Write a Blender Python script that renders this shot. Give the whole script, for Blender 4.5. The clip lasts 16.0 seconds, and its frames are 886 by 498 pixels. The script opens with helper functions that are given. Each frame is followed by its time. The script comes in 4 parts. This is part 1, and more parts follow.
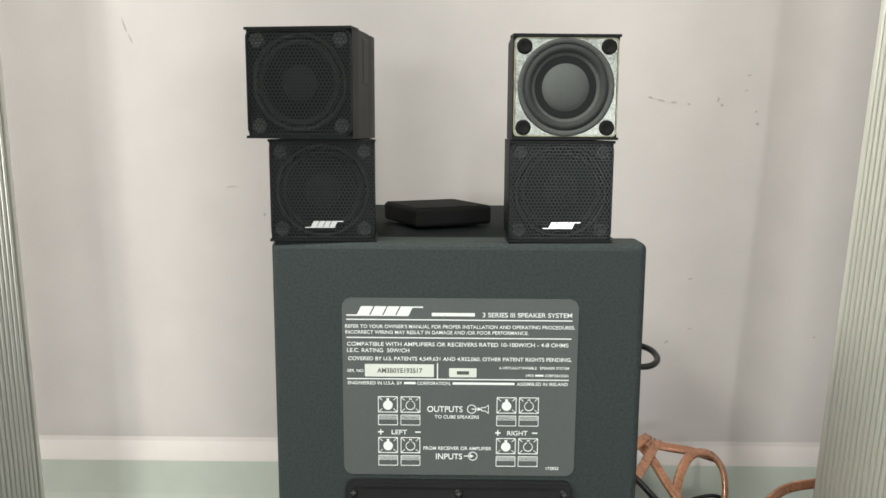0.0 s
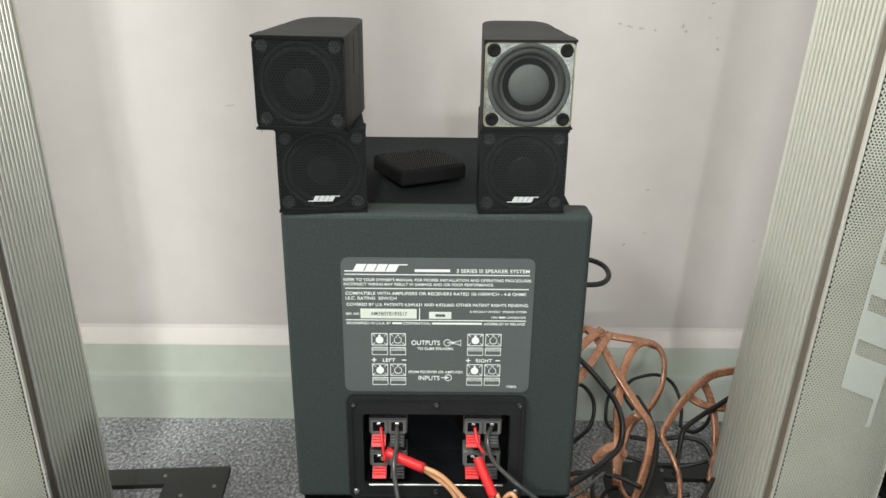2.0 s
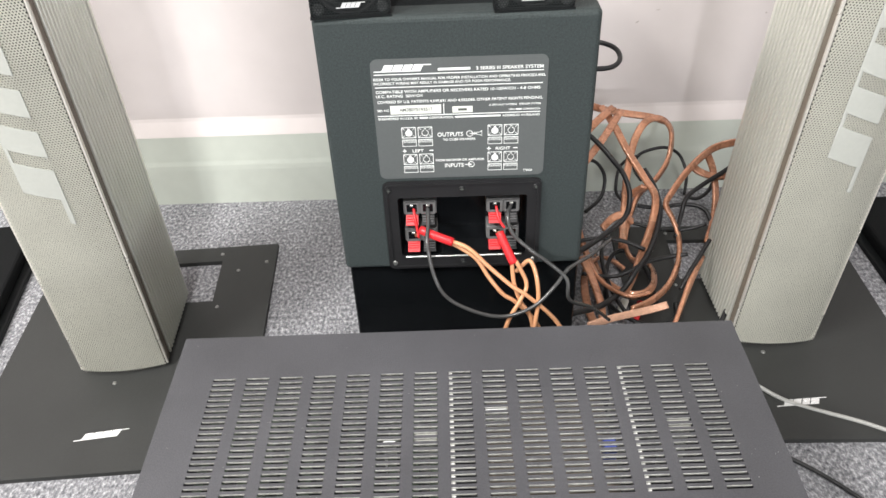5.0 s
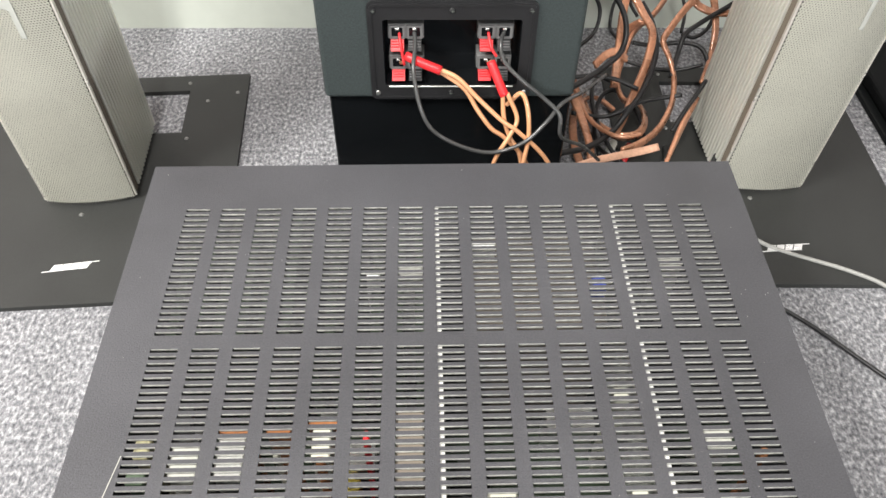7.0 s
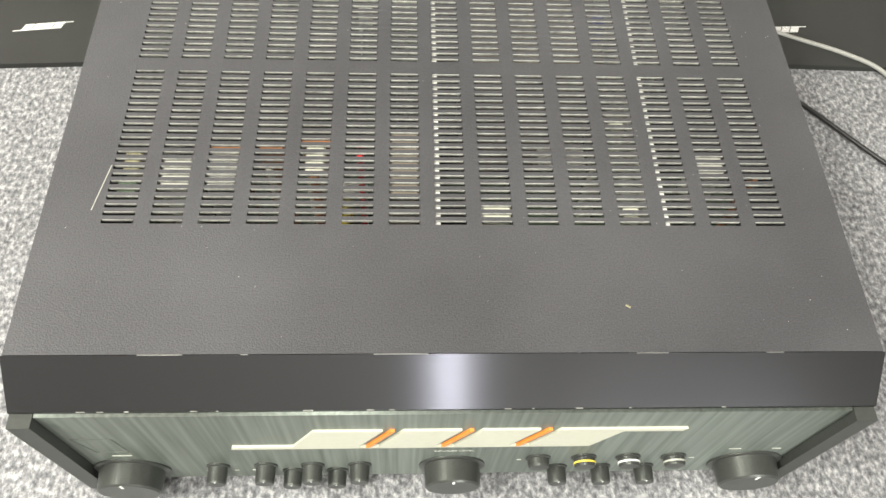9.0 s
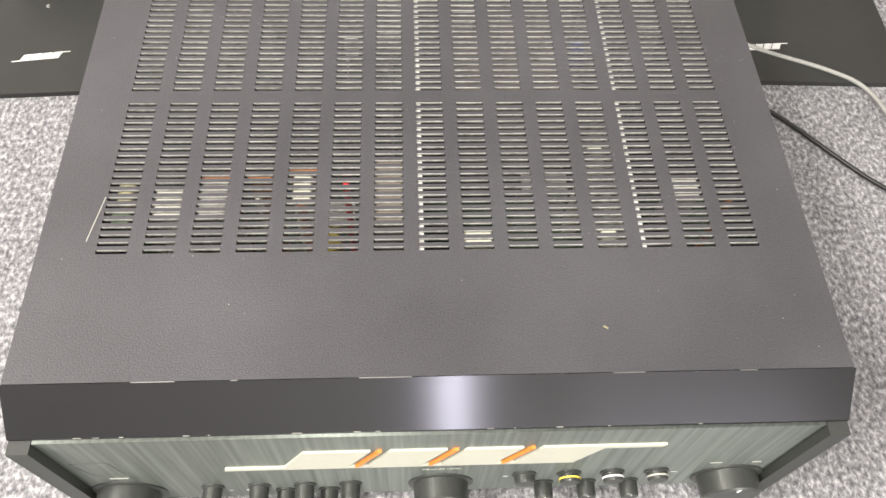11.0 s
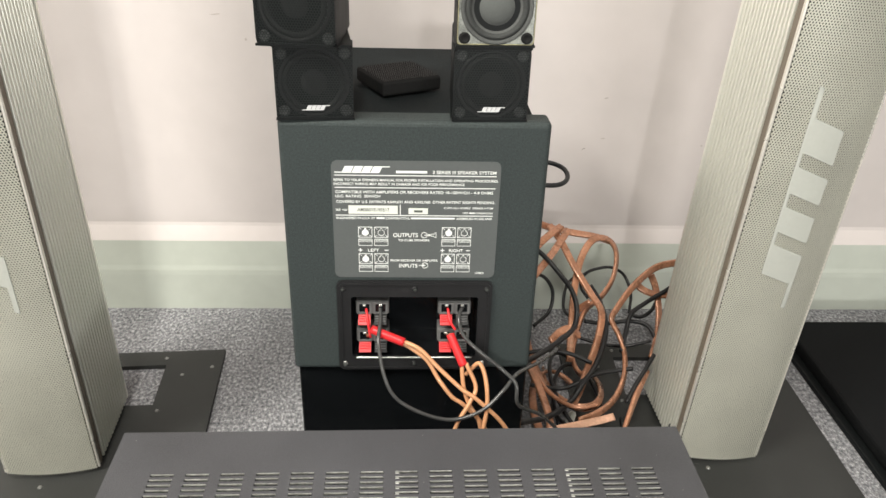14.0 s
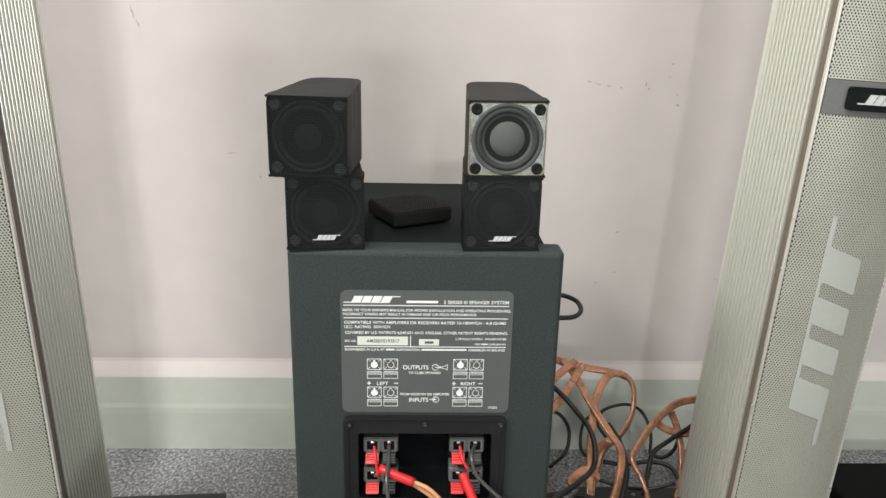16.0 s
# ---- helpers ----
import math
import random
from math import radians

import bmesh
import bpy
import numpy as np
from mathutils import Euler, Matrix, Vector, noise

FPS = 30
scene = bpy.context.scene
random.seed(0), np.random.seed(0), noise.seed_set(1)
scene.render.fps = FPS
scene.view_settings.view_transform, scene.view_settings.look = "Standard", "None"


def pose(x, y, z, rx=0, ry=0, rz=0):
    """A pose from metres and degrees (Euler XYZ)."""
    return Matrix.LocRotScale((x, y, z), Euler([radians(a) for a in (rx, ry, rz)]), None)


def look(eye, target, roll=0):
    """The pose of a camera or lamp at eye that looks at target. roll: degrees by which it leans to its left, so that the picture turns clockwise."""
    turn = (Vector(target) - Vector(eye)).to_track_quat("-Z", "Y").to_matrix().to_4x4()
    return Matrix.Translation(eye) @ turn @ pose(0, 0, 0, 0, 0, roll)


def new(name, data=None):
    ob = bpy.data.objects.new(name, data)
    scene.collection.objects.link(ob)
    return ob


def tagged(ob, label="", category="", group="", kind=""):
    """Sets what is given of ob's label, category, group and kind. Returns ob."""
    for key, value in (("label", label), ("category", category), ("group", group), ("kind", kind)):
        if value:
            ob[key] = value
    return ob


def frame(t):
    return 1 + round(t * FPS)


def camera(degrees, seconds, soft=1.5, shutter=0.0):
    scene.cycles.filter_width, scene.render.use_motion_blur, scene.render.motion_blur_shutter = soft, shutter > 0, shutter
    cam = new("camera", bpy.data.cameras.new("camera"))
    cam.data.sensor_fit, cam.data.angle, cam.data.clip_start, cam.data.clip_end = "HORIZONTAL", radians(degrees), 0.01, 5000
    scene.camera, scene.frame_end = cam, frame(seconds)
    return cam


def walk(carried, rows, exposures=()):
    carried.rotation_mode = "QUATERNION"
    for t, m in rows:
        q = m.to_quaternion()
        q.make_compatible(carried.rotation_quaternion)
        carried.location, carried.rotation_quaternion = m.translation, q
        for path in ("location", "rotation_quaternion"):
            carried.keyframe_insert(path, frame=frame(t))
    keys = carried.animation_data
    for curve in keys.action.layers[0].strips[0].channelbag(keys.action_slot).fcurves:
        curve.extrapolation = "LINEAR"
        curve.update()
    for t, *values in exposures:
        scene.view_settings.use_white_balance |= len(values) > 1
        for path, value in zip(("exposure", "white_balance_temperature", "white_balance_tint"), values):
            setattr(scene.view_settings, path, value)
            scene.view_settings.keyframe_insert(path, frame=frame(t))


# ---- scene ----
cam = camera(59.5, 16.0, soft=1.5)
PATH = [
    (0, (-0.006, -0.475, 0.495), (-0.028, 1.502, 0.193), 0.3),
    (0.5, (-0.002, -0.492, 0.534), (-0.016, 1.458, 0.087), 0.1),
    (1, (-0.001, -0.52, 0.56), (0.009, 1.411, 0.04), -0.2),
    (1.5, (-0.005, -0.535, 0.589), (0.01, 1.365, -0.034), 0.1),
    (2, (-0.002, -0.547, 0.609), (0.016, 1.319, -0.109), 0.7),
    (2.5, (0.0, -0.579, 0.642), (0.019, 1.258, -0.148), 0.4),
    (3, (0.0, -0.599, 0.661), (0.032, 1.195, -0.223), 0.5),
    (3.5, (-0.002, -0.633, 0.681), (0.01, 1.151, -0.222), 0.5),
    (4, (-0.005, -0.65, 0.688), (-0.011, 1.111, -0.26), 0.4),
    (4.5, (-0.01, -0.635, 0.671), (-0.027, 1.054, -0.399), -0.4),
    (5, (-0.007, -0.601, 0.66), (-0.042, 0.975, -0.571), -2.5),
    (5.2, (-0.012, -0.585, 0.652), (-0.031, 0.954, -0.625), -2.5),
    (7.3, (-0.021, -0.587, 0.619), (0.02, 0.694, -0.916), 1.2),
    (7.5, (-0.021, -0.604, 0.612), (0.026, 0.657, -0.94), 1.5),
    (8, (-0.024, -0.639, 0.603), (0.044, 0.555, -1.0), 3.1),
    (8.5, (-0.026, -0.652, 0.587), (0.057, 0.457, -1.076), 4.2),
    (9, (-0.033, -0.657, 0.568), (0.064, 0.369, -1.146), 5.2),
    (9.2, (-0.034, -0.658, 0.562), (0.073, 0.344, -1.165), 5.8),
    (11.3, (-0.017, -0.656, 0.593), (0.071, 0.415, -1.094), 3.5),
    (11.5, (-0.015, -0.652, 0.598), (0.077, 0.457, -1.064), 3.4),
    (12, (-0.015, -0.647, 0.619), (0.082, 0.630, -0.917), 2.5),
    (12.5, (-0.003, -0.632, 0.627), (0.091, 0.834, -0.73), 0.4),
    (13, (-0.002, -0.634, 0.64), (0.101, 0.944, -0.585), -0.6),
    (13.5, (-0.003, -0.633, 0.644), (0.104, 1.047, -0.437), 0.3),
    (14, (-0.011, -0.629, 0.642), (0.09, 1.131, -0.302), 1.9),
    (14.5, (-0.014, -0.626, 0.643), (0.074, 1.194, -0.181), 2.3),
    (15, (-0.017, -0.622, 0.637), (0.066, 1.235, -0.101), 2.0),
    (15.5, (-0.013, -0.617, 0.631), (0.068, 1.265, -0.042), 1.6),
    (16, (-0.011, -0.619, 0.627), (0.06, 1.284, 0.017), 1.3),
]

EXPOSURES = [(0.0, -0.38, 6620, 3), (1.5, -0.36, 6550, 2), (3.0, -0.26, 6480, 2), (4.0, -0.14, 6400, 4), (4.5, -0.06, 6250, 4), (5.0, 0.22, 6500, 11), (7.5, 0.46, 6600, 9), (8.0, 0.56, 6550, 7), (8.5, 0.46, 6800, 6),
             (9.0, 0.33, 7000, 5), (11.5, 0.40, 6900, 13), (12.0, 0.44, 6800, 13), (12.5, 0.42, 6800, 11), (13.0, 0.28, 6900, 13), (13.5, 0.11, 7000, 12), (14.0, 0.00, 6900, 8), (14.5, -0.18, 6800, 8), (15.0, -0.32, 6700, 8), (16.0, -0.40, 6620, 6)]
walk(cam, [(t, look(eye, target, roll)) for t, eye, target, roll in PATH], EXPOSURES)

# ---------------------------------------------------------------- light
world = bpy.data.worlds.new("world")
scene.world = world
world.use_nodes = True
world.node_tree.nodes["Background"].inputs[0].default_value = (1.0, 0.98, 0.96, 1)
world.node_tree.nodes["Background"].inputs[1].default_value = 0.25


def area_lamp(name, m, sx, sy, watts, colour):
    data = bpy.data.lights.new(name, "AREA")
    data.shape, data.size, data.size_y, data.energy, data.color = "RECTANGLE", sx, sy, watts, colour
    ob = new(name, data)
    ob.matrix_world = m
    return ob


for x, y, wide, watts in ((-0.3, -1.6, 0.12, 62), (-1.9, -1.2, 0.6, 151)):
    area_lamp("ceiling_tube", pose(x, y, 2.62), wide, 1.3, watts, (1.0, 0.99, 0.96))


# two unseen area lamps added behind the camera for wall shadows and bevel streak
area_lamp("unseen_front_lamp", look((1.3, -3.57, 0.45), (0.0, 0.3, 0.35)), 1.0, 0.3, 41, (0.97, 0.98, 1.0))
area_lamp("unseen_front_lamp", look((0.22, -3.57, 1.35), (0.0, -0.5, 0.15)), 0.12, 0.8, 24, (0.95, 0.97, 1.0))


# ---------------------------------------------------------------- materials
def node(nt, kind, **inputs):
    n = nt.nodes.new(kind)
    for k, v in inputs.items():
        n.inputs[k.replace("_", " ")].default_value = v
    return n


def material(name, colour, rough=0.6, metal=0.0, vary=0.15, grain=300.0, wear=12.0, bump=0.1, coat=0.0, spread=0.08, aniso=0.0, spec=0.35):
    """A surface with fine grain and broad wear; sizes in cycles per metre."""
    m = bpy.data.materials.new(name)
    m.use_nodes = True
    nt = m.node_tree
    b = nt.nodes["Principled BSDF"]
    co = nt.nodes.new("ShaderNodeTexCoord")
    fine = node(nt, "ShaderNodeTexNoise", Scale=grain, Detail=3.0)
    broad = node(nt, "ShaderNodeTexNoise", Scale=wear, Detail=5.0)
    for n in (fine, broad):
        nt.links.new(co.outputs["Object"], n.inputs["Vector"])
    mix = node(nt, "ShaderNodeMix", Factor=0.5)
    nt.links.new(fine.outputs["Fac"], mix.inputs["A"])
    nt.links.new(broad.outputs["Fac"], mix.inputs["B"])
    ramp = nt.nodes.new("ShaderNodeValToRGB")
    ramp.color_ramp.elements[0].position, ramp.color_ramp.elements[1].position = 0.3, 0.7
    ramp.color_ramp.elements[0].color = (*[c * (1 - vary) for c in colour], 1)
    ramp.color_ramp.elements[1].color = (*[min(1, c * (1 + vary)) for c in colour], 1)
    nt.links.new(mix.outputs["Result"], ramp.inputs["Fac"])
    nt.links.new(ramp.outputs["Color"], b.inputs["Base Color"])
    rr = node(nt, "ShaderNodeMapRange", To_Min=max(0.02, rough - spread), To_Max=min(1, rough + spread))
    nt.links.new(broad.outputs["Fac"], rr.inputs["Value"])
    nt.links.new(rr.outputs["Result"], b.inputs["Roughness"])
    b.inputs["Metallic"].default_value = metal
    b.inputs["Specular IOR Level"].default_value = spec
    b.inputs["Coat Weight"].default_value = coat
    if aniso:
        b.inputs["Anisotropic"].default_value = aniso
        b.inputs["Anisotropic Rotation"].default_value = 0.25
        tangent = nt.nodes.new("ShaderNodeCombineXYZ")
        tangent.inputs[0].default_value = 1.0
        nt.links.new(tangent.outputs[0], b.inputs["Tangent"])
    if bump:
        bp = node(nt, "ShaderNodeBump", Strength=bump, Distance=0.0006)
        nt.links.new(fine.outputs["Fac"], bp.inputs["Height"])
        nt.links.new(bp.outputs["Normal"], b.inputs["Normal"])
    return m


def brushed(name, colour, base, along, across, streak=0.0):
    """Dark metal brushed along x: a highlight drawn out across the brushing."""
    m = material(name, base, 0.5, 0.0, vary=0.1, grain=400, wear=14, bump=0.0)
    nt = m.node_tree
    g = nt.nodes.new("ShaderNodeBsdfAnisotropic")
    g.inputs["Color"].default_value = (*colour, 1)
    g.inputs["Roughness"].default_value = (along * across) ** 0.25
    g.inputs["Anisotropy"].default_value = 1 - (along / across) ** 0.5
    # vertical streaks in the gloss colour stand in for blurred reflections
    if streak:
        co = nt.nodes.new("ShaderNodeTexCoord")
        stretch = nt.nodes.new("ShaderNodeMapping")
        stretch.inputs["Scale"].default_value = (1.0, 1.0, 0.02)
        lines = node(nt, "ShaderNodeTexNoise", Scale=streak, Detail=4.0)
        tone = nt.nodes.new("ShaderNodeValToRGB")
        tone.color_ramp.elements[0].position, tone.color_ramp.elements[1].position = 0.3, 0.75
        tone.color_ramp.elements[0].color = (*[c * 0.62 for c in colour], 1)
        tone.color_ramp.elements[1].color = (*[c * 1.4 for c in colour], 1)
        nt.links.new(co.outputs["Object"], stretch.inputs["Vector"])
        nt.links.new(stretch.outputs[0], lines.inputs["Vector"])
        nt.links.new(lines.outputs["Fac"], tone.inputs["Fac"])
        nt.links.new(tone.outputs["Color"], g.inputs["Color"])
    t = nt.nodes.new("ShaderNodeCombineXYZ")
    t.inputs[0].default_value = 1.0
    nt.links.new(t.outputs[0], g.inputs["Tangent"])
    mix = nt.nodes.new("ShaderNodeAddShader")
    nt.links.new(nt.nodes["Principled BSDF"].outputs[0], mix.inputs[0])
    nt.links.new(g.outputs[0], mix.inputs[1])
    nt.links.new(mix.outputs[0], nt.nodes["Material Output"].inputs[0])
    return m


def maths(nt, op, a, b=None):
    n = nt.nodes.new("ShaderNodeMath")
    n.operation = op
    for i, v in enumerate((a, b)):
        if v is None:
            continue
        if isinstance(v, (int, float)):
            n.inputs[i].default_value = v
        else:
            nt.links.new(v, n.inputs[i])
    return n.outputs[0]


def hole_mask(nt, pitch, radius, axes):
    """1 in the round holes of a sheet punched in a close-packed pattern."""
    co = nt.nodes.new("ShaderNodeTexCoord")
    sep = nt.nodes.new("ShaderNodeSeparateXYZ")
    nt.links.new(co.outputs["Object"], sep.inputs[0])
    u = maths(nt, "DIVIDE", sep.outputs[axes[0]], pitch)
    v = maths(nt, "DIVIDE", sep.outputs[axes[1]], pitch * 1.732)
    dist = []
    for shift in (0.0, 0.5):
        a = maths(nt, "SUBTRACT", maths(nt, "FRACT", maths(nt, "ADD", u, 1000 + shift)), 0.5)
        b = maths(nt, "MULTIPLY", maths(nt, "SUBTRACT", maths(nt, "FRACT", maths(nt, "ADD", v, 1000 + shift)), 0.5), 1.732)
        dist.append(maths(nt, "ADD", maths(nt, "MULTIPLY", a, a), maths(nt, "MULTIPLY", b, b)))
    return maths(nt, "LESS_THAN", maths(nt, "MINIMUM", dist[0], dist[1]), radius * radius)


def perforated(name, colour, rough, metal, pitch, radius, axes="XZ", see_through=True, dark=(0.012, 0.012, 0.012)):
    m = material(name, colour, rough, metal, vary=0.12, grain=500, wear=20, bump=0.05)
    nt = m.node_tree
    b = nt.nodes["Principled BSDF"]
    out = nt.nodes["Material Output"]
    mask = hole_mask(nt, pitch, radius, ["XYZ".index(a) for a in axes])
    mix = nt.nodes.new("ShaderNodeMixShader")
    if see_through:
        hole = nt.nodes.new("ShaderNodeBsdfTransparent")
    else:
        hole = nt.nodes.new("ShaderNodeBsdfDiffuse")
        hole.inputs[0].default_value = (*dark, 1)
    nt.links.new(mask, mix.inputs[0])
    nt.links.new(b.outputs[0], mix.inputs[1])
    nt.links.new(hole.outputs[0], mix.inputs[2])
    nt.links.new(mix.outputs[0], out.inputs[0])
    return m


def carpet_material():
    m = bpy.data.materials.new("grey_loop_carpet")
    m.use_nodes = True
    nt = m.node_tree
    b = nt.nodes["Principled BSDF"]
    co = nt.nodes.new("ShaderNodeTexCoord")
    warp = node(nt, "ShaderNodeMapping")
    warp.inputs["Scale"].default_value = (1.0, 0.68, 1.0)
    nt.links.new(co.outputs["Object"], warp.inputs["Vector"])
    tuft = node(nt, "ShaderNodeTexVoronoi", Scale=300.0)
    fleck = node(nt, "ShaderNodeTexNoise", Scale=265.0, Detail=4.0, Roughness=0.65)
    patch = node(nt, "ShaderNodeTexNoise", Scale=18.0, Detail=4.0)
    for n in (tuft, fleck, patch):
        nt.links.new(warp.outputs[0], n.inputs["Vector"])
    ramp = nt.nodes.new("ShaderNodeValToRGB")
    e = ramp.color_ramp.elements
    e[0].position, e[0].color = 0.31, (0.075, 0.076, 0.085, 1)
    e[1].position, e[1].color = 0.68, (0.46, 0.46, 0.47, 1)
    mid = e.new(0.5)
    mid.color = (0.212, 0.213, 0.225, 1)
    nt.links.new(fleck.outputs["Fac"], ramp.inputs["Fac"])
    tone = node(nt, "ShaderNodeMapRange", From_Min=0.3, From_Max=0.7, To_Min=0.85, To_Max=1.12)
    nt.links.new(patch.outputs["Fac"], tone.inputs["Value"])
    mul = nt.nodes.new("ShaderNodeVectorMath")
    mul.operation = "SCALE"
    nt.links.new(ramp.outputs["Color"], mul.inputs[0])
    nt.links.new(tone.outputs["Result"], mul.inputs["Scale"])
    nt.links.new(mul.outputs[0], b.inputs["Base Color"])
    b.inputs["Roughness"].default_value = 1.0
    b.inputs["Specular IOR Level"].default_value = 0.05
    bp = node(nt, "ShaderNodeBump", Strength=0.7, Distance=0.0025)
    height = maths(nt, "ADD", fleck.outputs["Fac"], maths(nt, "MULTIPLY", tuft.outputs["Distance"], -0.6))
    nt.links.new(height, bp.inputs["Height"])
    nt.links.new(bp.outputs["Normal"], b.inputs["Normal"])
    return m


def clear_copper():
    """Copper strands under a clear, slightly pink jacket."""
    m = material("clear_jacket_over_copper", (0.46, 0.215, 0.125), 0.28, 0.3, vary=0.35, grain=260, wear=40, bump=0.15, coat=0.8)
    m.node_tree.nodes["Principled BSDF"].inputs["Coat Roughness"].default_value = 0.12
    return m


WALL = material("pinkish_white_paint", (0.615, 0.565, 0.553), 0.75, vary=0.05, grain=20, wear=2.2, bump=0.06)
GREEN = material("pale_green_skirting_paint", (0.525, 0.555, 0.50), 0.4, vary=0.05, grain=40, wear=8, bump=0.04)
PINK = material("pale_pink_ledge_paint", (0.66, 0.605, 0.59), 0.75, vary=0.03, grain=50, wear=6, bump=0.04)
PLAIN = material("unseen_wall_grey", (0.34, 0.335, 0.32), 0.8, vary=0.03, grain=60, wear=3)
CEILING = material("white_ceiling_paint", (0.8, 0.8, 0.78), 0.8, vary=0.03)
CARPET = carpet_material()
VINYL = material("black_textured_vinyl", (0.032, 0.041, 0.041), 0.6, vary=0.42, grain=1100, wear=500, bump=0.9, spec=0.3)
# cabinet darker than its front panel: weaker top light is in the colour
VINYL_DIM = material("black_vinyl_dimmed", (0.011, 0.014, 0.015), 0.75, vary=0.5, grain=900, wear=20, bump=0.6, spec=0.12)
SATIN = material("black_satin_paint", (0.0045, 0.0055, 0.0058), 0.5, vary=0.2, grain=500, wear=20, bump=0.08, spec=0.2)
GLOSS = material("black_gloss_plastic", (0.006, 0.007, 0.008), 0.16, vary=0.2, grain=300, wear=20, bump=0.02)
PLASTIC = material("black_matt_plastic", (0.012, 0.012, 0.013), 0.5, vary=0.2, grain=700, wear=30, bump=0.2)
STEEL = material("black_powder_coated_steel", (0.025, 0.026, 0.025), 0.55, vary=0.25, grain=1100, wear=14, bump=0.35)
COVER = material("black_crackle_sheet_metal", (0.058, 0.058, 0.064), 0.46, vary=0.4, grain=900, wear=7, bump=0.6)
BRUSHED = brushed("black_brushed_aluminium", (0.020, 0.020, 0.0245), (0.0025, 0.0025, 0.003), 0.020, 0.07)
FASCIA = brushed("black_anodised_fascia", (0.135, 0.152, 0.138), (0.030, 0.035, 0.031), 0.05, 0.34, 300.0)
CHEEK = material("dark_grey_satin_cheek", (0.040, 0.043, 0.040), 0.45, vary=0.2, grain=500, wear=20, bump=0.1)
KNOB = material("black_satin_knob", (0.062, 0.066, 0.062), 0.32, 0.4, vary=0.15, grain=500, wear=30, bump=0.05)
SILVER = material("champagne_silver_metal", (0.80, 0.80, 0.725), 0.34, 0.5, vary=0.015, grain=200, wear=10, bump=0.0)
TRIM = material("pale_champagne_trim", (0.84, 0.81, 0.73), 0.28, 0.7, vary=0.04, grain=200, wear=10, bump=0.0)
# rib metal darkened: the shade in the grooves is put into this colour
BETWEEN = material("champagne_groove_shade", (0.27, 0.265, 0.228), 0.5, 0.3, vary=0.02, grain=200, wear=10, bump=0.0)
GROOVE = material("taupe_groove_strip", (0.20, 0.17, 0.135), 0.5, 0.2, vary=0.05, grain=200, wear=10, bump=0.0)
MESH_SILVER = perforated("silver_perforated_grille", (0.56, 0.555, 0.485), 0.38, 0.25, 0.0027, 0.405, "XZ", True)
MESH_BLACK = perforated("black_perforated_grille", (0.018, 0.021, 0.021), 0.36, 0.3, 0.0023, 0.40, "XZ", True)
MESH_FLAT = perforated("black_perforated_lid", (0.009, 0.009, 0.0095), 0.6, 0.0, 0.0021, 0.38, "XY", False, (0.003, 0.003, 0.003))
PAINT_LOGO = material("pale_grey_print", (0.43, 0.44, 0.405), 0.5, 0.2, vary=0.04, bump=0.0)
WHITE = material("white_print", (0.82, 0.84, 0.82), 0.6, vary=0.03, bump=0.0)
CHROME = material("bright_silver_print", (0.85, 0.86, 0.86), 0.25, 0.6, vary=0.03, bump=0.0)
LABEL = material("grey_printed_label", (0.094, 0.102, 0.102), 0.45, vary=0.06, grain=400, wear=20, bump=0.05)
STICKER = material("cream_paper_sticker", (0.70, 0.72, 0.66), 0.7, vary=0.05, bump=0.0)
INK = material("dark_grey_ink", (0.09, 0.10, 0.09), 0.7, vary=0.05, bump=0.0)
GREYPLATE = material("grey_terminal_plastic", (0.13, 0.13, 0.13), 0.5, vary=0.1, bump=0.1)
RED = material("red_plastic", (0.62, 0.025, 0.03), 0.35, vary=0.1, bump=0.05)
SCREW = material("dull_steel_screw", (0.30, 0.30, 0.29), 0.4, 0.8, vary=0.2, bump=0.1)
ALU = material("bare_aluminium", (0.62, 0.62, 0.60), 0.35, 0.9, vary=0.1, bump=0.05)
FACEPLATE = material("worn_silver_driver_plate", (0.20, 0.207, 0.19), 0.34, 0.9, vary=0.7, grain=900, wear=120, bump=0.08)
GLUE = material("dried_yellow_glue", (0.30, 0.28, 0.17), 0.3, vary=0.7, grain=200, bump=0.3)
POST = material("dull_black_rubber_post", (0.012, 0.012, 0.012), 0.8, vary=0.4, grain=900, bump=0.6, spec=0.15)
DARKPOST = material("grey_plastic_post", (0.055, 0.058, 0.057), 0.5, vary=0.2, bump=0.1)
DARKPLATE = material("dull_dark_grey_plate", (0.085, 0.09, 0.088), 0.4, vary=0.3, grain=300, bump=0.1)
RUBBER = material("black_rubber_surround", (0.016, 0.017, 0.017), 0.8, vary=0.2, bump=0.1)
SURROUND = material("dark_grey_foam_surround", (0.045, 0.047, 0.046), 0.75, vary=0.25, grain=700, bump=0.2, spec=0.2)
CONE = material("dark_grey_paper_cone", (0.085, 0.088, 0.086), 0.75, vary=0.2, grain=600, bump=0.15, spec=0.15)
DOME = material("grey_dust_cap", (0.090, 0.095, 0.092), 0.7, vary=0.08, grain=600, wear=60, bump=0.15)
COPPER = clear_copper()
BARE = material("pale_bare_copper", (0.62, 0.36, 0.25), 0.35, 0.35, vary=0.3, grain=300, wear=40, bump=0.2)
MATTBOARD = material("matt_black_board", (0.006, 0.0065, 0.007), 0.7, vary=0.3, grain=400, wear=12, bump=0.1, spec=0.08)
PEACH = material("peach_cable_jacket", (0.60, 0.30, 0.155), 0.4, vary=0.12, grain=150, wear=30, bump=0.05, coat=0.4)
BLACKWIRE = material("black_rubber_cable", (0.016, 0.016, 0.017), 0.38, vary=0.2, grain=300, wear=30, bump=0.05)
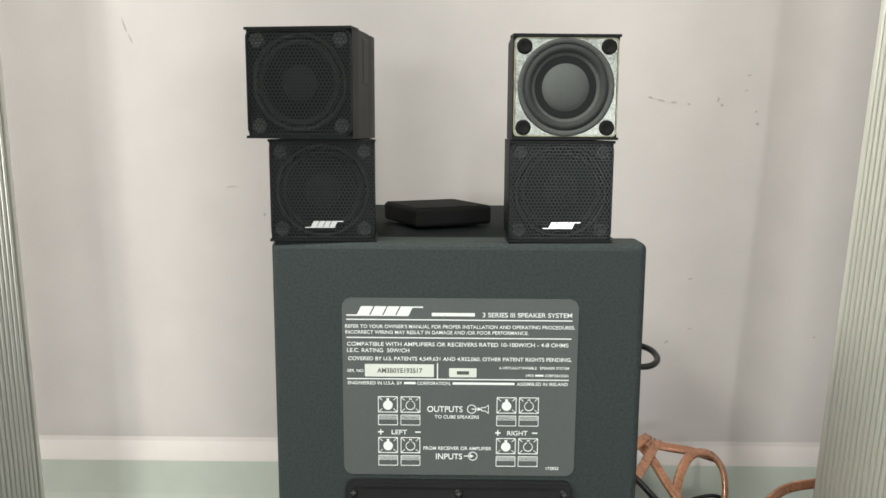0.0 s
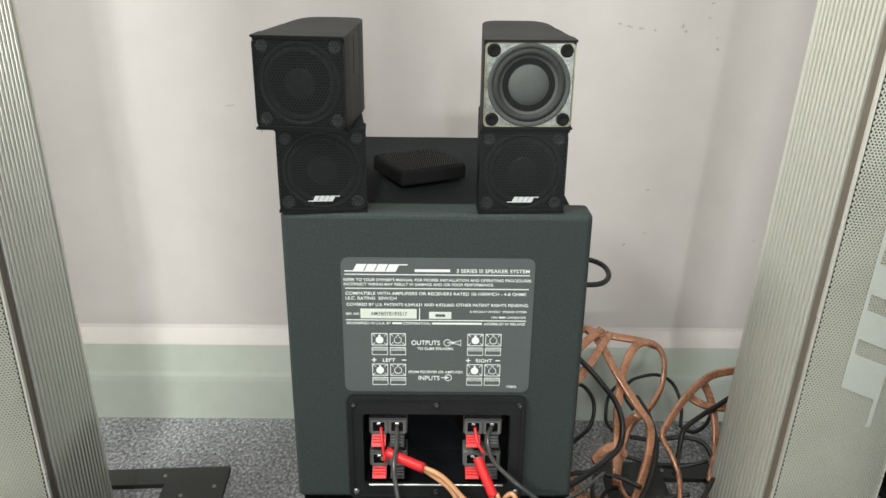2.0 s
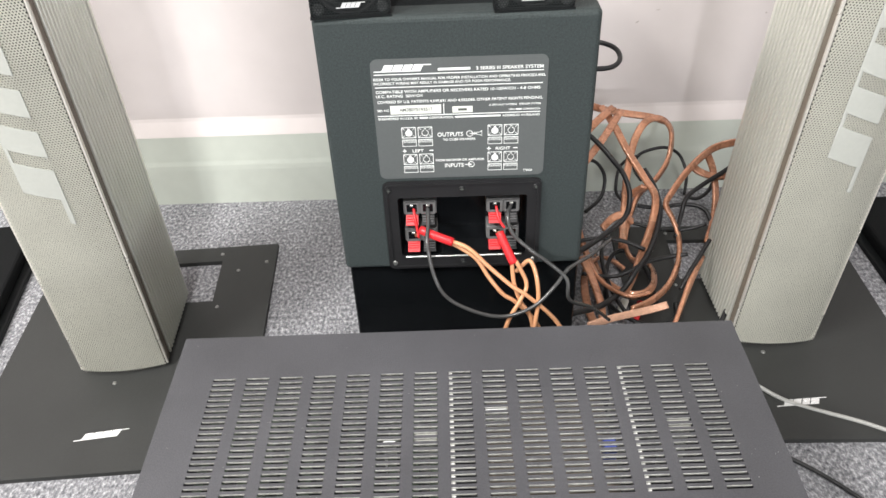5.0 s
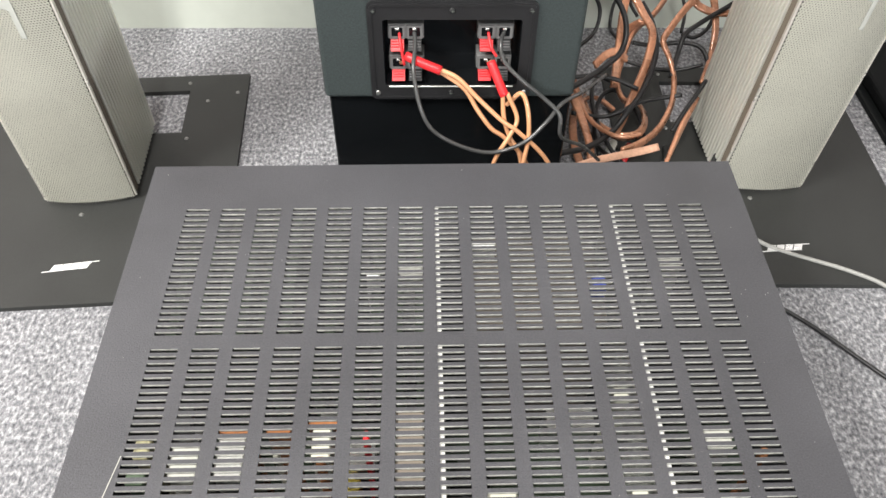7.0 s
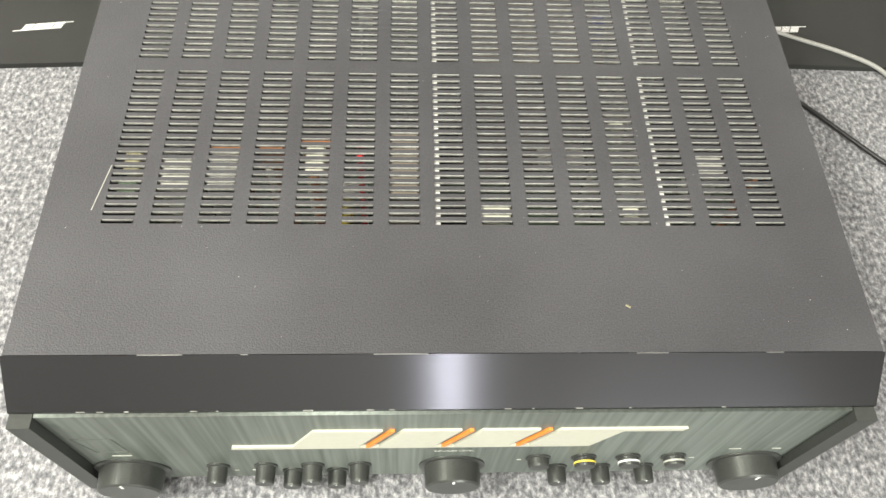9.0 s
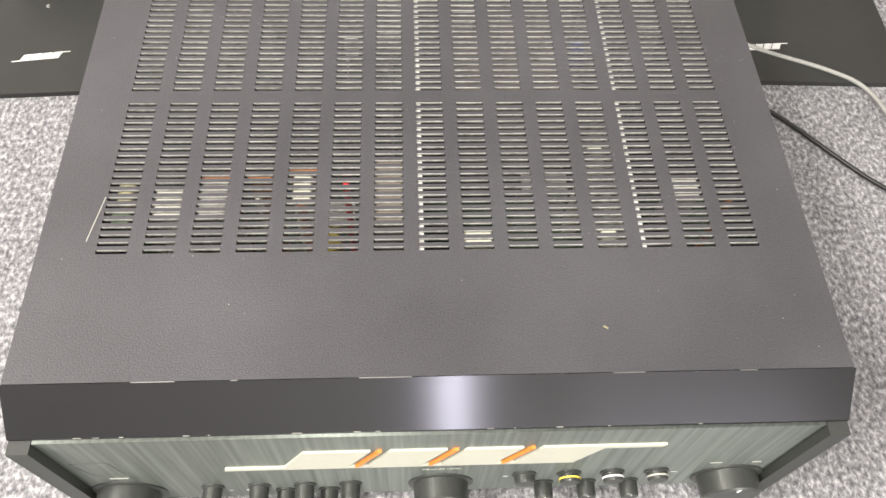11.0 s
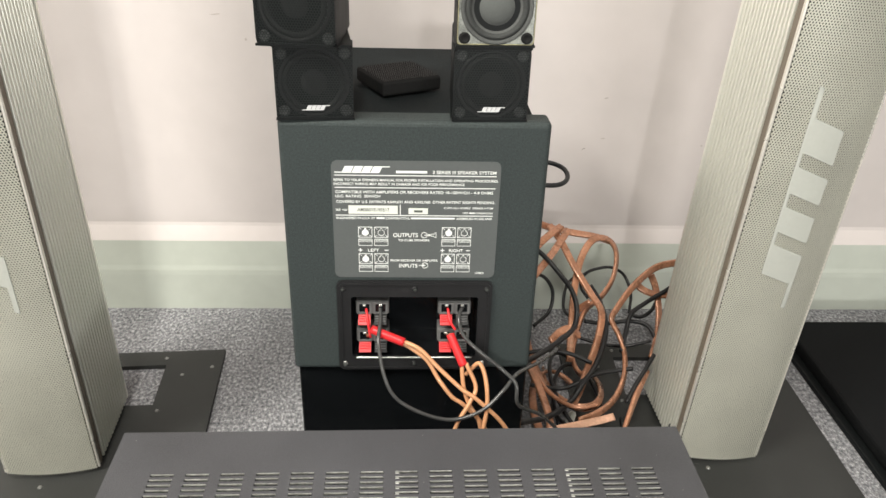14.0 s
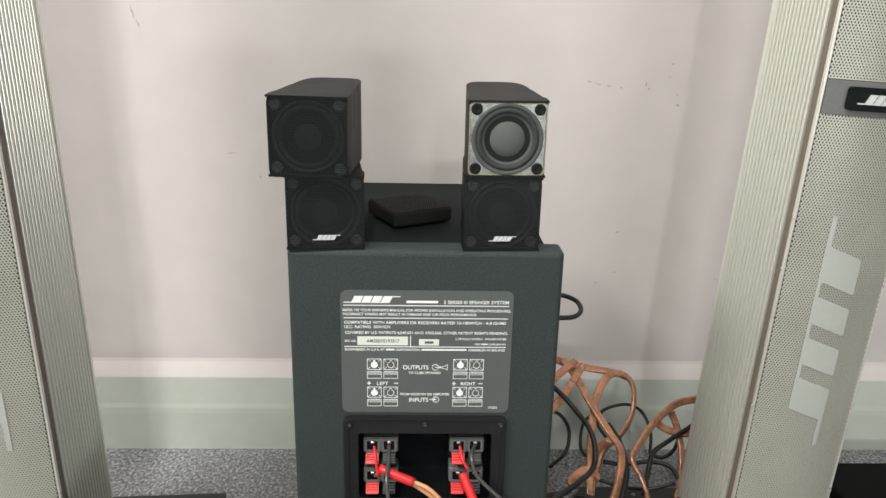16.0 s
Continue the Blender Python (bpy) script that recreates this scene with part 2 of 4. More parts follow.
# shiny black leads; the grey of their sheen is put into the base colour
SHEEN = material("black_jacket_with_grey_sheen", (0.055, 0.055, 0.055), 0.25, vary=0.2, grain=300, wear=30, bump=0.05, spec=0.6)
DULLWIRE = material("dull_grey_cable", (0.27, 0.27, 0.255), 0.45, vary=0.15, bump=0.05)
GREYWIRE = material("grey_plastic_cable", (0.42, 0.42, 0.38), 0.4, vary=0.1, bump=0.05)
CREAM = material("cream_enamel_letters", (0.50, 0.50, 0.42), 0.4, vary=0.05, bump=0.0)
ORANGE = material("orange_enamel", (0.75, 0.24, 0.05), 0.4, vary=0.1, bump=0.0)
BROWN = material("dull_orange_brown_lacquer", (0.30, 0.12, 0.045), 0.45, vary=0.3, bump=0.1)
YELLOW = material("yellow_ring_paint", (0.78, 0.62, 0.10), 0.4, vary=0.05, bump=0.0)
BOARD = material("green_circuit_board", (0.05, 0.075, 0.045), 0.6, vary=0.4, grain=200, wear=60, bump=0.3)
# pale tone holds the slot edges' caught light; also serves worn bevel spots
EDGE = material("pale_edge_metal", (0.32, 0.32, 0.30), 0.4, 0.3, vary=0.5, grain=220, wear=30, bump=0.1)
DIVIDER = material("dull_aluminium_divider", (0.62, 0.62, 0.60), 0.45, 0.3, vary=0.4, grain=120, wear=60, bump=0.1)
SMUDGE = material("dark_scuff", (0.47, 0.42, 0.395), 0.8, vary=0.3, bump=0.0)


# ---------------------------------------------------------------- builders
def thing(name, m, label, category, group="", kind=""):
    ob = new(name)
    ob.empty_display_size = 0.02
    ob.matrix_world = m
    return tagged(ob, label, category, group, kind)


def part(name, bm, mat, parent=None, label="", smooth=False):
    me = bpy.data.meshes.new(name)
    bm.to_mesh(me)
    bm.free()
    if smooth:
        me.polygons.foreach_set("use_smooth", [True] * len(me.polygons))
    me.materials.append(mat)
    ob = new(name, me)
    if parent:
        ob.parent = parent
    if label:
        ob["label"] = label
    return ob


def shared(name, me, parent, m, label=""):
    ob = new(name, me)
    ob.parent = parent
    ob.matrix_basis = m
    if label:
        ob["label"] = label
    return ob


def box(bm, x0, x1, y0, y1, z0, z1, m=None):
    vs = [bm.verts.new((x, y, z)) for z in (z0, z1) for y in (y0, y1) for x in (x0, x1)]
    for f in ((0, 2, 3, 1), (4, 5, 7, 6), (0, 1, 5, 4), (2, 6, 7, 3), (0, 4, 6, 2), (1, 3, 7, 5)):
        bm.faces.new([vs[i] for i in f])
    if m:
        bmesh.ops.transform(bm, matrix=m, verts=vs)
    return bm


def block(x0, x1, y0, y1, z0, z1, r=0.0, seg=2):
    bm = box(bmesh.new(), x0, x1, y0, y1, z0, z1)
    if r:
        bmesh.ops.bevel(bm, geom=bm.edges[:], offset=r, segments=seg, profile=0.5, affect="EDGES")
    return bm


def prism(bm, outline, lo, hi, axis="z"):
    """An outline in a plane, swept along the axis from lo to hi."""
    order = {"z": lambda a, b, c: (a, b, c), "y": lambda a, b, c: (a, c, b), "x": lambda a, b, c: (c, a, b)}[axis]
    rings = [[bm.verts.new(order(a, b, c)) for a, b in outline] for c in (lo, hi)]
    n = len(outline)
    for i in range(n):
        j = (i + 1) % n
        bm.faces.new((rings[0][i], rings[0][j], rings[1][j], rings[1][i]))
    bm.faces.new(rings[0][::-1])
    bm.faces.new(rings[1])
    bmesh.ops.recalc_face_normals(bm, faces=bm.faces[:])
    return bm


def round_rect(w, h, r, n=5, cx=0.0, cy=0.0):
    pts = []
    for qx, qy, a0 in ((1, 1, 0), (-1, 1, 90), (-1, -1, 180), (1, -1, 270)):
        for i in range(n + 1):
            a = radians(a0 + 90 * i / n)
            pts.append((cx + qx * (w / 2 - r) + r * math.cos(a), cy + qy * (h / 2 - r) + r * math.sin(a)))
    return pts


def ring_plate(outer, inner, lo, hi, axis="y"):
    """A plate between two outlines with as many points each."""
    bm = bmesh.new()
    order = {"z": lambda a, b, c: (a, b, c), "y": lambda a, b, c: (a, c, b)}[axis]
    loops = [[bm.verts.new(order(a, b, c)) for a, b in o] for o in (outer, inner) for c in (lo, hi)]
    o0, o1, i0, i1 = loops
    n = len(outer)
    for k in range(n):
        j = (k + 1) % n
        for q in ((o0[k], o0[j], o1[j], o1[k]), (i0[j], i0[k], i1[k], i1[j]), (o1[k], o1[j], i1[j], i1[k]), (o0[j], o0[k], i0[k], i0[j])):
            bm.faces.new(q)
    bmesh.ops.recalc_face_normals(bm, faces=bm.faces[:])
    return bm


def lathe(profile, seg=32, m=None):
    """A profile of (radius, height) turned round z."""
    bm = bmesh.new()
    rings = []
    for r, z in profile:
        if r < 1e-6:
            rings.append([bm.verts.new((0, 0, z))])
        else:
            rings.append([bm.verts.new((r * math.cos(2 * math.pi * k / seg), r * math.sin(2 * math.pi * k / seg), z)) for k in range(seg)])
    for a, b in zip(rings, rings[1:]):
        for k in range(seg):
            j = (k + 1) % seg
            q = [a[k % len(a)], a[j % len(a)], b[j % len(b)], b[k % len(b)]]
            q = list(dict.fromkeys(q))
            if len(q) > 2:
                bm.faces.new(q)
    bmesh.ops.recalc_face_normals(bm, faces=bm.faces[:])
    if m:
        bmesh.ops.transform(bm, matrix=m, verts=bm.verts[:])
    return bm


def glide(points, steps=7):
    """A smooth line through the points."""
    p = [Vector(q) for q in points]
    p = [2 * p[0] - p[1]] + p + [2 * p[-1] - p[-2]]
    out = []
    for i in range(1, len(p) - 2):
        for s in range(steps):
            t = s / steps
            a, b, c, d = p[i - 1:i + 3]
            out.append(0.5 * (2 * b + (c - a) * t + (2 * a - 5 * b + 4 * c - d) * t * t + (3 * b - a - 3 * c + d) * t ** 3))
    out.append(p[-2])
    return out


def sweep(points, section, steps=7, twist=0.0):
    """A section (a, b) carried along a smooth line, with closed ends."""
    line = glide(points, steps)
    bm = bmesh.new()
    up = Vector((0.2, -0.9, 0.35)).normalized()
    rings = []
    for i, p in enumerate(line):
        way = (line[min(i + 1, len(line) - 1)] - line[max(i - 1, 0)]).normalized()
        side = way.cross(up)
        if side.length < 1e-3:
            side = way.orthogonal()
        side.normalize()
        up = side.cross(way).normalized()
        a = twist * i / len(line)
        s2, u2 = side * math.cos(a) + up * math.sin(a), up * math.cos(a) - side * math.sin(a)
        rings.append([bm.verts.new(p + s2 * x + u2 * y) for x, y in section])
    n = len(section)
    for a, b in zip(rings, rings[1:]):
        for k in range(n):
            j = (k + 1) % n
            bm.faces.new((a[k], a[j], b[j], b[k]))
    bm.faces.new(rings[0][::-1])
    bm.faces.new(rings[-1])
    bmesh.ops.recalc_face_normals(bm, faces=bm.faces[:])
    return bm


def disc(r, n=10):
    return [(r * math.cos(2 * math.pi * k / n), r * math.sin(2 * math.pi * k / n)) for k in range(n)]


def twin(w, h):
    """The outline of a flat twin lead, waisted in the middle."""
    r = h / 2
    c = w / 2 - r
    pts = [(c + r * math.cos(radians(a)), r * math.sin(radians(a))) for a in (-70, -35, 0, 35, 70)]
    pts += [(0, r * 0.55)]
    pts += [(-c - r * math.cos(radians(a)), r * math.sin(radians(a))) for a in (70, 35, 0, -35, -70)]
    pts += [(0, -r * 0.55)]
    return pts


def emblem(length, height, depth, slant=0.45, block_share=0.62, gap_share=0.055):
    """Four slanted blocks between a foot line and a head line; flat in x and y, thick in z."""
    bar = height * 0.13
    x0, x1 = length * (1 - block_share) * 0.5, length * (1 + block_share) * 0.5
    w = (x1 - x0 - slant * height) / 4
    gap = w * gap_share
    neck = height * 0.10
    at = lambda x, y: (x + slant * y, y)
    foot = [(0, 0), at(x1 - slant * height, 0)]
    last = x1 - slant * height
    head = [at(last, height - bar), (length - 0.4 * bar, height - bar), (length, height)]
    for i in (3, 2, 1):
        x = x0 + i * w
        head += [at(x + gap, height), at(x + gap, neck), at(x - gap, neck), at(x - gap, height)]
    head += [at(x0, height), at(x0, bar), (0.3 * bar, bar)]
    return prism(bmesh.new(), foot + head, 0, depth)


def writing(name, text, height, x, z, parent, mat, align="LEFT", width=None, depth=0.0002, y=0.0, label=""):
    """Words in the built-in font, standing in the x-z plane and facing -y."""
    cu = bpy.data.curves.new(name, "FONT")
    cu.body, cu.size, cu.extrude = text, height * 1.37, depth / 2
    cu.align_x, cu.offset = "LEFT", height * 0.012
    tmp = new("tmp", cu)
    me = bpy.data.meshes.new_from_object(tmp.evaluated_get(bpy.context.evaluated_depsgraph_get()))
    bpy.data.objects.remove(tmp)
    xs = [v.co.x for v in me.vertices]
    wide = max(xs) - min(xs)
    s = width / wide if width else 1.0
    shift = -min(xs) * s
    if align == "CENTER":
        shift -= wide * s / 2
    me.transform(Matrix.Translation((x + shift, y - depth / 2, z)) @ Matrix.Rotation(radians(90), 4, "X") @ Matrix.Diagonal((s, 1, 1, 1)))
    me.materials.clear()
    me.materials.append(mat)
    me.name = name
    ob = new(name, me)
    ob.parent = parent
    if label:
        ob["label"] = label
    return ob


# ---------------------------------------------------------------- the room
WALL_Y = 0.389
floor = part("floor", block(-2.6, 2.6, -3.6, WALL_Y + 0.1, -0.05, 0.0), CARPET)
tagged(floor, "grey flecked loop-pile carpet on the floor", "floor", kind="structure")
wall_back = part("wall_back", block(-2.6, 2.6, WALL_Y, WALL_Y + 0.12, 0.0, 2.7), WALL)
tagged(wall_back, "pinkish white painted plaster wall with small scuffs", "wall", kind="structure")
# unseen walls, grey to throw back less light; gaps behind the added lamps
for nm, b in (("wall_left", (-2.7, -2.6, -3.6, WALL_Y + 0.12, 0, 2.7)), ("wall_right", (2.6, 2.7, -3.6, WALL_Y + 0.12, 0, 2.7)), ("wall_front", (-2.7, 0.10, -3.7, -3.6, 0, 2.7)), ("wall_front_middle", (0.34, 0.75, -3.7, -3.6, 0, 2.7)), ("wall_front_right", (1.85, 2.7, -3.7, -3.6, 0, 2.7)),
              ("wall_front_low", (0.75, 1.85, -3.7, -3.6, 0, 0.27)), ("wall_front_high", (0.75, 1.85, -3.7, -3.6, 0.63, 2.7)), ("wall_front_under_lamp", (0.10, 0.34, -3.7, -3.6, 0, 0.9)), ("wall_front_over_lamp", (0.10, 0.34, -3.7, -3.6, 1.8, 2.7))):
    tagged(part(nm, block(*b), PLAIN), "unseen plain wall, grey to hold down fill light", "wall", kind="structure")
ceiling = part("ceiling", block(-2.7, 2.7, -3.7, WALL_Y + 0.12, 2.7, 2.8), CEILING)
tagged(ceiling, "plain white ceiling", "ceiling", kind="structure")

bm = prism(bmesh.new(), [(WALL_Y - 0.0005, 0.0), (WALL_Y - 0.0145, 0.0), (WALL_Y - 0.0145, 0.058), (WALL_Y - 0.0140, 0.066), (WALL_Y - 0.0128, 0.073), (WALL_Y - 0.0092, 0.1120), (WALL_Y - 0.0005, 0.1120)], -2.6, 2.6, "x")
baseboard = part("baseboard", bm, GREEN)
tagged(baseboard, "pale green painted skirting along the wall foot", "skirting", kind="structure")
bm = prism(bmesh.new(), [(WALL_Y - 0.0005, 0.1120), (WALL_Y - 0.0091, 0.1120), (WALL_Y - 0.0084, 0.1142), (WALL_Y - 0.0040, 0.126), (WALL_Y - 0.0014, 0.133), (WALL_Y - 0.0004, 0.138)], -2.6, 2.6, "x")
trim = part("trim", bm, PINK)
tagged(trim, "pale pink plaster ledge on top of the skirting", "trim", kind="structure")


# ---------------------------------------------------------------- stand and bass module
module_stand = part("module_stand", block(-0.115, 0.115, 0.006, 0.262, 0.0, 0.1675, 0.0015, 1), GLOSS)
tagged(module_stand, "glossy black box plinth on the carpet under the bass module", "plinth")

MB, MT = 0.168, 0.4266
bass_module = thing("bass_module", pose(-0.0003, 0, 0), "black textured bass speaker module with printed label, standing on a plinth", "speaker")
part("cabinet", block(-0.1035, 0.1035, 0.0245, 0.262, MB + 0.001, MT - 0.0015, 0.003), VINYL_DIM, bass_module)
W, H, CZ, CX = 0.2345, MT - MB, (MT + MB) / 2, -0.0012
OPEN = round_rect(0.1225, 0.0705, 0.003, 5, 0, 0.2195)
bm = bmesh.new()
loops = [(OPEN, 0.024), (OPEN, 0.0), (round_rect(W - 0.009, H - 0.009, 0.002, 5, CX, CZ), 0.0), (round_rect(W - 0.005, H - 0.005, 0.003, 5, CX, CZ), 0.0006), (round_rect(W - 0.0015, H - 0.0015, 0.004, 5, CX, CZ), 0.0025),
         (round_rect(W, H, 0.0045, 5, CX, CZ), 0.0055), (round_rect(W, H, 0.0045, 5, CX, CZ), 0.024), (OPEN, 0.024)]
rings = [[bm.verts.new((a, y, b)) for a, b in o] for o, y in loops]
for p, q in zip(rings, rings[1:]):
    for k in range(len(p)):
        j = (k + 1) % len(p)
        bm.faces.new((p[k], p[j], q[j], q[k]))
bmesh.ops.recalc_face_normals(bm, faces=bm.faces[:])
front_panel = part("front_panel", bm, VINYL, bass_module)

LX, LT, LH = 0.0743, MT - 0.0354, 0.1168
label = part("label", prism(bmesh.new(), round_rect(2 * LX, LH, 0.006, 5, 0, LT - LH / 2), 0.001, -0.0005, "y"), LABEL, bass_module, "grey printed specification label")


def lab(u, v):
    return -LX + u * 2 * LX, LT - v * LH


def rule(u0, u1, v, w=0.0007):
    (xa, z), (xb, _) = lab(u0, v), lab(u1, v)
    part("printed_rule", block(xa, xb, -0.0007, -0.0003, z - w / 2, z + w / 2), WHITE, label)


def line(text, u0, u1, v, h, name="text_line"):
    x, z = lab(u0, v)
    writing(name, text, h, x, z - h / 2, label, WHITE, "LEFT", (u1 - u0) * 2 * LX, y=-0.0005)


def bar(u0, u1, v, h):
    (xa, z), (xb, _) = lab(u0, v), lab(u1, v)
    part("text_bar", block(xa, xb, -0.0007, -0.0004, z - h * 0.36, z + h * 0.36), WHITE, label)


em = emblem(0.0485, 0.0062, 0.0003, 0.5, 0.74)
bmesh.ops.transform(em, matrix=pose(*[c for c in (lab(0.018, 0.098)[0], -0.0004, lab(0.018, 0.098)[1])], 90, 0, 0), verts=em.verts[:])
part("emblem", em, WHITE, label, "white slanted block emblem")
bar(0.380, 0.562, 0.088, 0.0030)
line("3 SERIES III SPEAKER SYSTEM", 0.595, 0.972, 0.088, 0.0030)
rule(0.018, 0.974, 0.118)
line("REFER TO YOUR OWNER'S MANUAL FOR PROPER INSTALLATION AND OPERATING PROCEDURES.", 0.013, 0.986, 0.155, 0.0023)
line("INCORRECT WIRING MAY RESULT IN DAMAGE AND /OR POOR PERFORMANCE.", 0.013, 0.790, 0.187, 0.0023)
rule(0.018, 0.972, 0.218)
line("COMPATIBLE WITH AMPLIFIERS OR RECEIVERS RATED 10-100W/CH - 4-8 OHMS", 0.020, 0.960, 0.253, 0.0026)
line("I.E.C. RATING  50W/CH", 0.020, 0.285, 0.288, 0.0026)
line("COVERED BY U.S. PATENTS 4,549,631 AND 4,932,060. OTHER PATENT RIGHTS PENDING.", 0.024, 0.976, 0.334, 0.0025)
line("SER. NO", 0.020, 0.088, 0.403, 0.0019)
(xa, z0), (xb, z1) = lab(0.095, 0.436), lab(0.390, 0.366)
sticker = part("serial_sticker", block(xa, xb, -0.0008, -0.0004, z0, z1), STICKER, label, "cream paper serial sticker")
writing("serial_text", "AM3B0YE193517", 0.0032, *lab(0.148, 0.413), label, INK, "LEFT", 0.0285, y=-0.0008)
(xa, z0), (xb, z1) = lab(0.455, 0.436), lab(0.572, 0.386)
part("date_sticker", block(xa, xb, -0.0008, -0.0004, z0, z1), STICKER, label, "small cream paper sticker")
(xa, z0), (xb, z1) = lab(0.488, 0.420), lab(0.540, 0.402)
part("text_bar", block(xa, xb, -0.0010, -0.0007, z0, z1), INK, label)
(xa, z0), (xb, z1) = lab(0.403, 0.445), lab(0.4075, 0.358)
part("printed_rule", block(xa, xb, -0.0007, -0.0003, z0, z1), WHITE, label)
line("A VIRTUALLY INVISIBLE", 0.668, 0.828, 0.382, 0.0017)
line("SPEAKER SYSTEM", 0.842, 0.966, 0.382, 0.0017)
line("1993", 0.783, 0.815, 0.424, 0.0017)
bar(0.822, 0.858, 0.424, 0.0017)
line("CORPORATION", 0.864, 0.964, 0.424, 0.0017)
rule(0.018, 0.966, 0.449)
line("ENGINEERED IN U.S.A. BY", 0.022, 0.255, 0.472, 0.0021)
bar(0.262, 0.312, 0.472, 0.0021)
line("CORPORATION,", 0.318, 0.462, 0.472, 0.0021)
bar(0.470, 0.735, 0.472, 0.0021)
line("ASSEMBLED IN IRELAND", 0.745, 0.962, 0.472, 0.0021)
line("OUTPUTS", 0.362, 0.514, 0.617, 0.0040)
line("TO CUBE SPEAKERS", 0.394, 0.585, 0.662, 0.0022)
line("LEFT", 0.208, 0.275, 0.752, 0.0031)
line("RIGHT", 0.708, 0.795, 0.752, 0.0031)
line("FROM RECEIVER OR AMPLIFIER", 0.346, 0.640, 0.843, 0.0022)
line("INPUTS", 0.400, 0.514, 0.890, 0.0040)
line("172823", 0.878, 0.932, 0.955, 0.0020)
for u in (0.161, 0.667):
    x, z = lab(u, 0.752)
    part("plus_sign", box(box(bmesh.new(), x - 0.0018, x + 0.0018, -0.0007, -0.0003, z - 0.0004, z + 0.0004), x - 0.0004, x + 0.0004, -0.0008, -0.0003, z - 0.0018, z + 0.0018), WHITE, label)
for u in (0.322, 0.826):
    x, z = lab(u, 0.752)
    part("minus_sign", block(x - 0.0018, x + 0.0018, -0.0007, -0.0003, z - 0.0004, z + 0.0004), WHITE, label)
for u, v in ((0.553, 0.617), (0.560, 0.888)):
    x, z = lab(u, v)
    bm = ring_plate(disc(0.0030, 20), disc(0.0025, 20), -0.0003, -0.0007)
    bmesh.ops.transform(bm, matrix=Matrix.Translation((x, 0, z)), verts=bm.verts[:])
    part("printed_ring", bm, WHITE, label)
    shift = 0.0022 if v < 0.7 else -0.0035
    bm = box(bmesh.new(), x + shift - 0.0022, x + shift + 0.0022, -0.0007, -0.0003, z - 0.0003, z + 0.0003)
    prism(bm, [(x + shift + 0.0042, z), (x + shift + 0.0016, z + 0.0013), (x + shift + 0.0016, z - 0.0013)], -0.0003, -0.0007, "y")
    part("printed_arrow", bm, WHITE, label)
x, z = lab(0.610, 0.617)
part("printed_horn", ring_plate([(x - 0.0024, z - 0.0013), (x, z - 0.0013), (x + 0.0024, z - 0.0030), (x + 0.0024, z + 0.0030), (x, z + 0.0013), (x - 0.0024, z + 0.0013)],
                                [(x - 0.0020, z - 0.0009), (x + 0.0001, z - 0.0009), (x + 0.0020, z - 0.0023), (x + 0.0020, z + 0.0023), (x + 0.0001, z + 0.0009), (x - 0.0020, z + 0.0009)], -0.0003, -0.0007), WHITE, label)
# the printed picture of the eight terminals
for vt in (0.548, 0.782):
    for u0, full in ((0.150, True), (0.247, False), (0.660, True), (0.756, False)):
        (xa, zt), (xb, zb) = lab(u0, vt), lab(u0 + 0.085, vt + 0.092)
        cx, cz, w, h = (xa + xb) / 2, (zt + zb) / 2, xb - xa, zt - zb
        bm = ring_plate(round_rect(w, h, 0.0003, 1, cx, cz), round_rect(w - 0.001, h - 0.001, 0.0002, 1, cx, cz), -0.0003, -0.0007)
        for sx, sz in ((1, 1), (-1, 1), (1, -1), (-1, -1)):
            prism(bm, [(cx + sx * w / 2, cz + sz * (h / 2 - 0.0003)), (cx + sx * (w / 2 - 0.0003), cz + sz * h / 2), (cx + sx * w * 0.27, cz + sz * h * 0.27), (cx + sx * w * 0.29, cz + sz * h * 0.24)], -0.0003, -0.0006, "y")
        part("terminal_drawing", bm, WHITE, label)
        r = 0.0031
        shape = [(cx + r * math.cos(radians(a)), cz - 0.0005 + r * math.sin(radians(a))) for a in range(-255, 76, 22)] + [(cx + 0.0009, cz + 0.0040), (cx - 0.0009, cz + 0.0040)]
        if full:
            bm = prism(bmesh.new(), shape, -0.0003, -0.0008, "y")
        else:
            bm = ring_plate(shape, [(cx + (a - cx) * 0.86, cz + (b - cz) * 0.86) for a, b in shape], -0.0003, -0.0008)
        part("socket_drawing", bm, WHITE, label)
        (xa, zt), (xb, zb) = lab(u0, vt + 0.105), lab(u0 + 0.085, vt + 0.165)
        cx, cz, w, h = (xa + xb) / 2, (zt + zb) / 2, xb - xa, zt - zb
        bm = ring_plate(round_rect(w, h, 0.0003, 1, cx, cz), round_rect(w - 0.0008, h - 0.0008, 0.0002, 1, cx, cz), -0.0003, -0.0007)
        for k in range(4):
            box(bm, xa + 0.0004, xb - 0.0004, -0.0006, -0.0003, cz + 0.0004 + k * 0.0007, cz + 0.0006 + k * 0.0007)
        part("lever_drawing", bm, WHITE, label)

# terminal panel
PX, PT, PB = 0.0735, 0.2715, 0.1695
panel = part("terminal_frame", ring_plate(round_rect(2 * PX, PT - PB, 0.006, 5, 0, (PT + PB) / 2), round_rect(0.1215, 0.0695, 0.003, 5, 0, 0.2195), -0.0005, -0.003), PLASTIC, bass_module, "black plastic terminal frame")
part("raised_rim", ring_plate(round_rect(2 * PX - 0.004, PT - PB - 0.004, 0.005, 5, 0, (PT + PB) / 2), round_rect(2 * PX - 0.008, PT - PB - 0.008, 0.004, 5, 0, (PT + PB) / 2), -0.0029, -0.0042), PLASTIC, panel)
bm = bmesh.new()
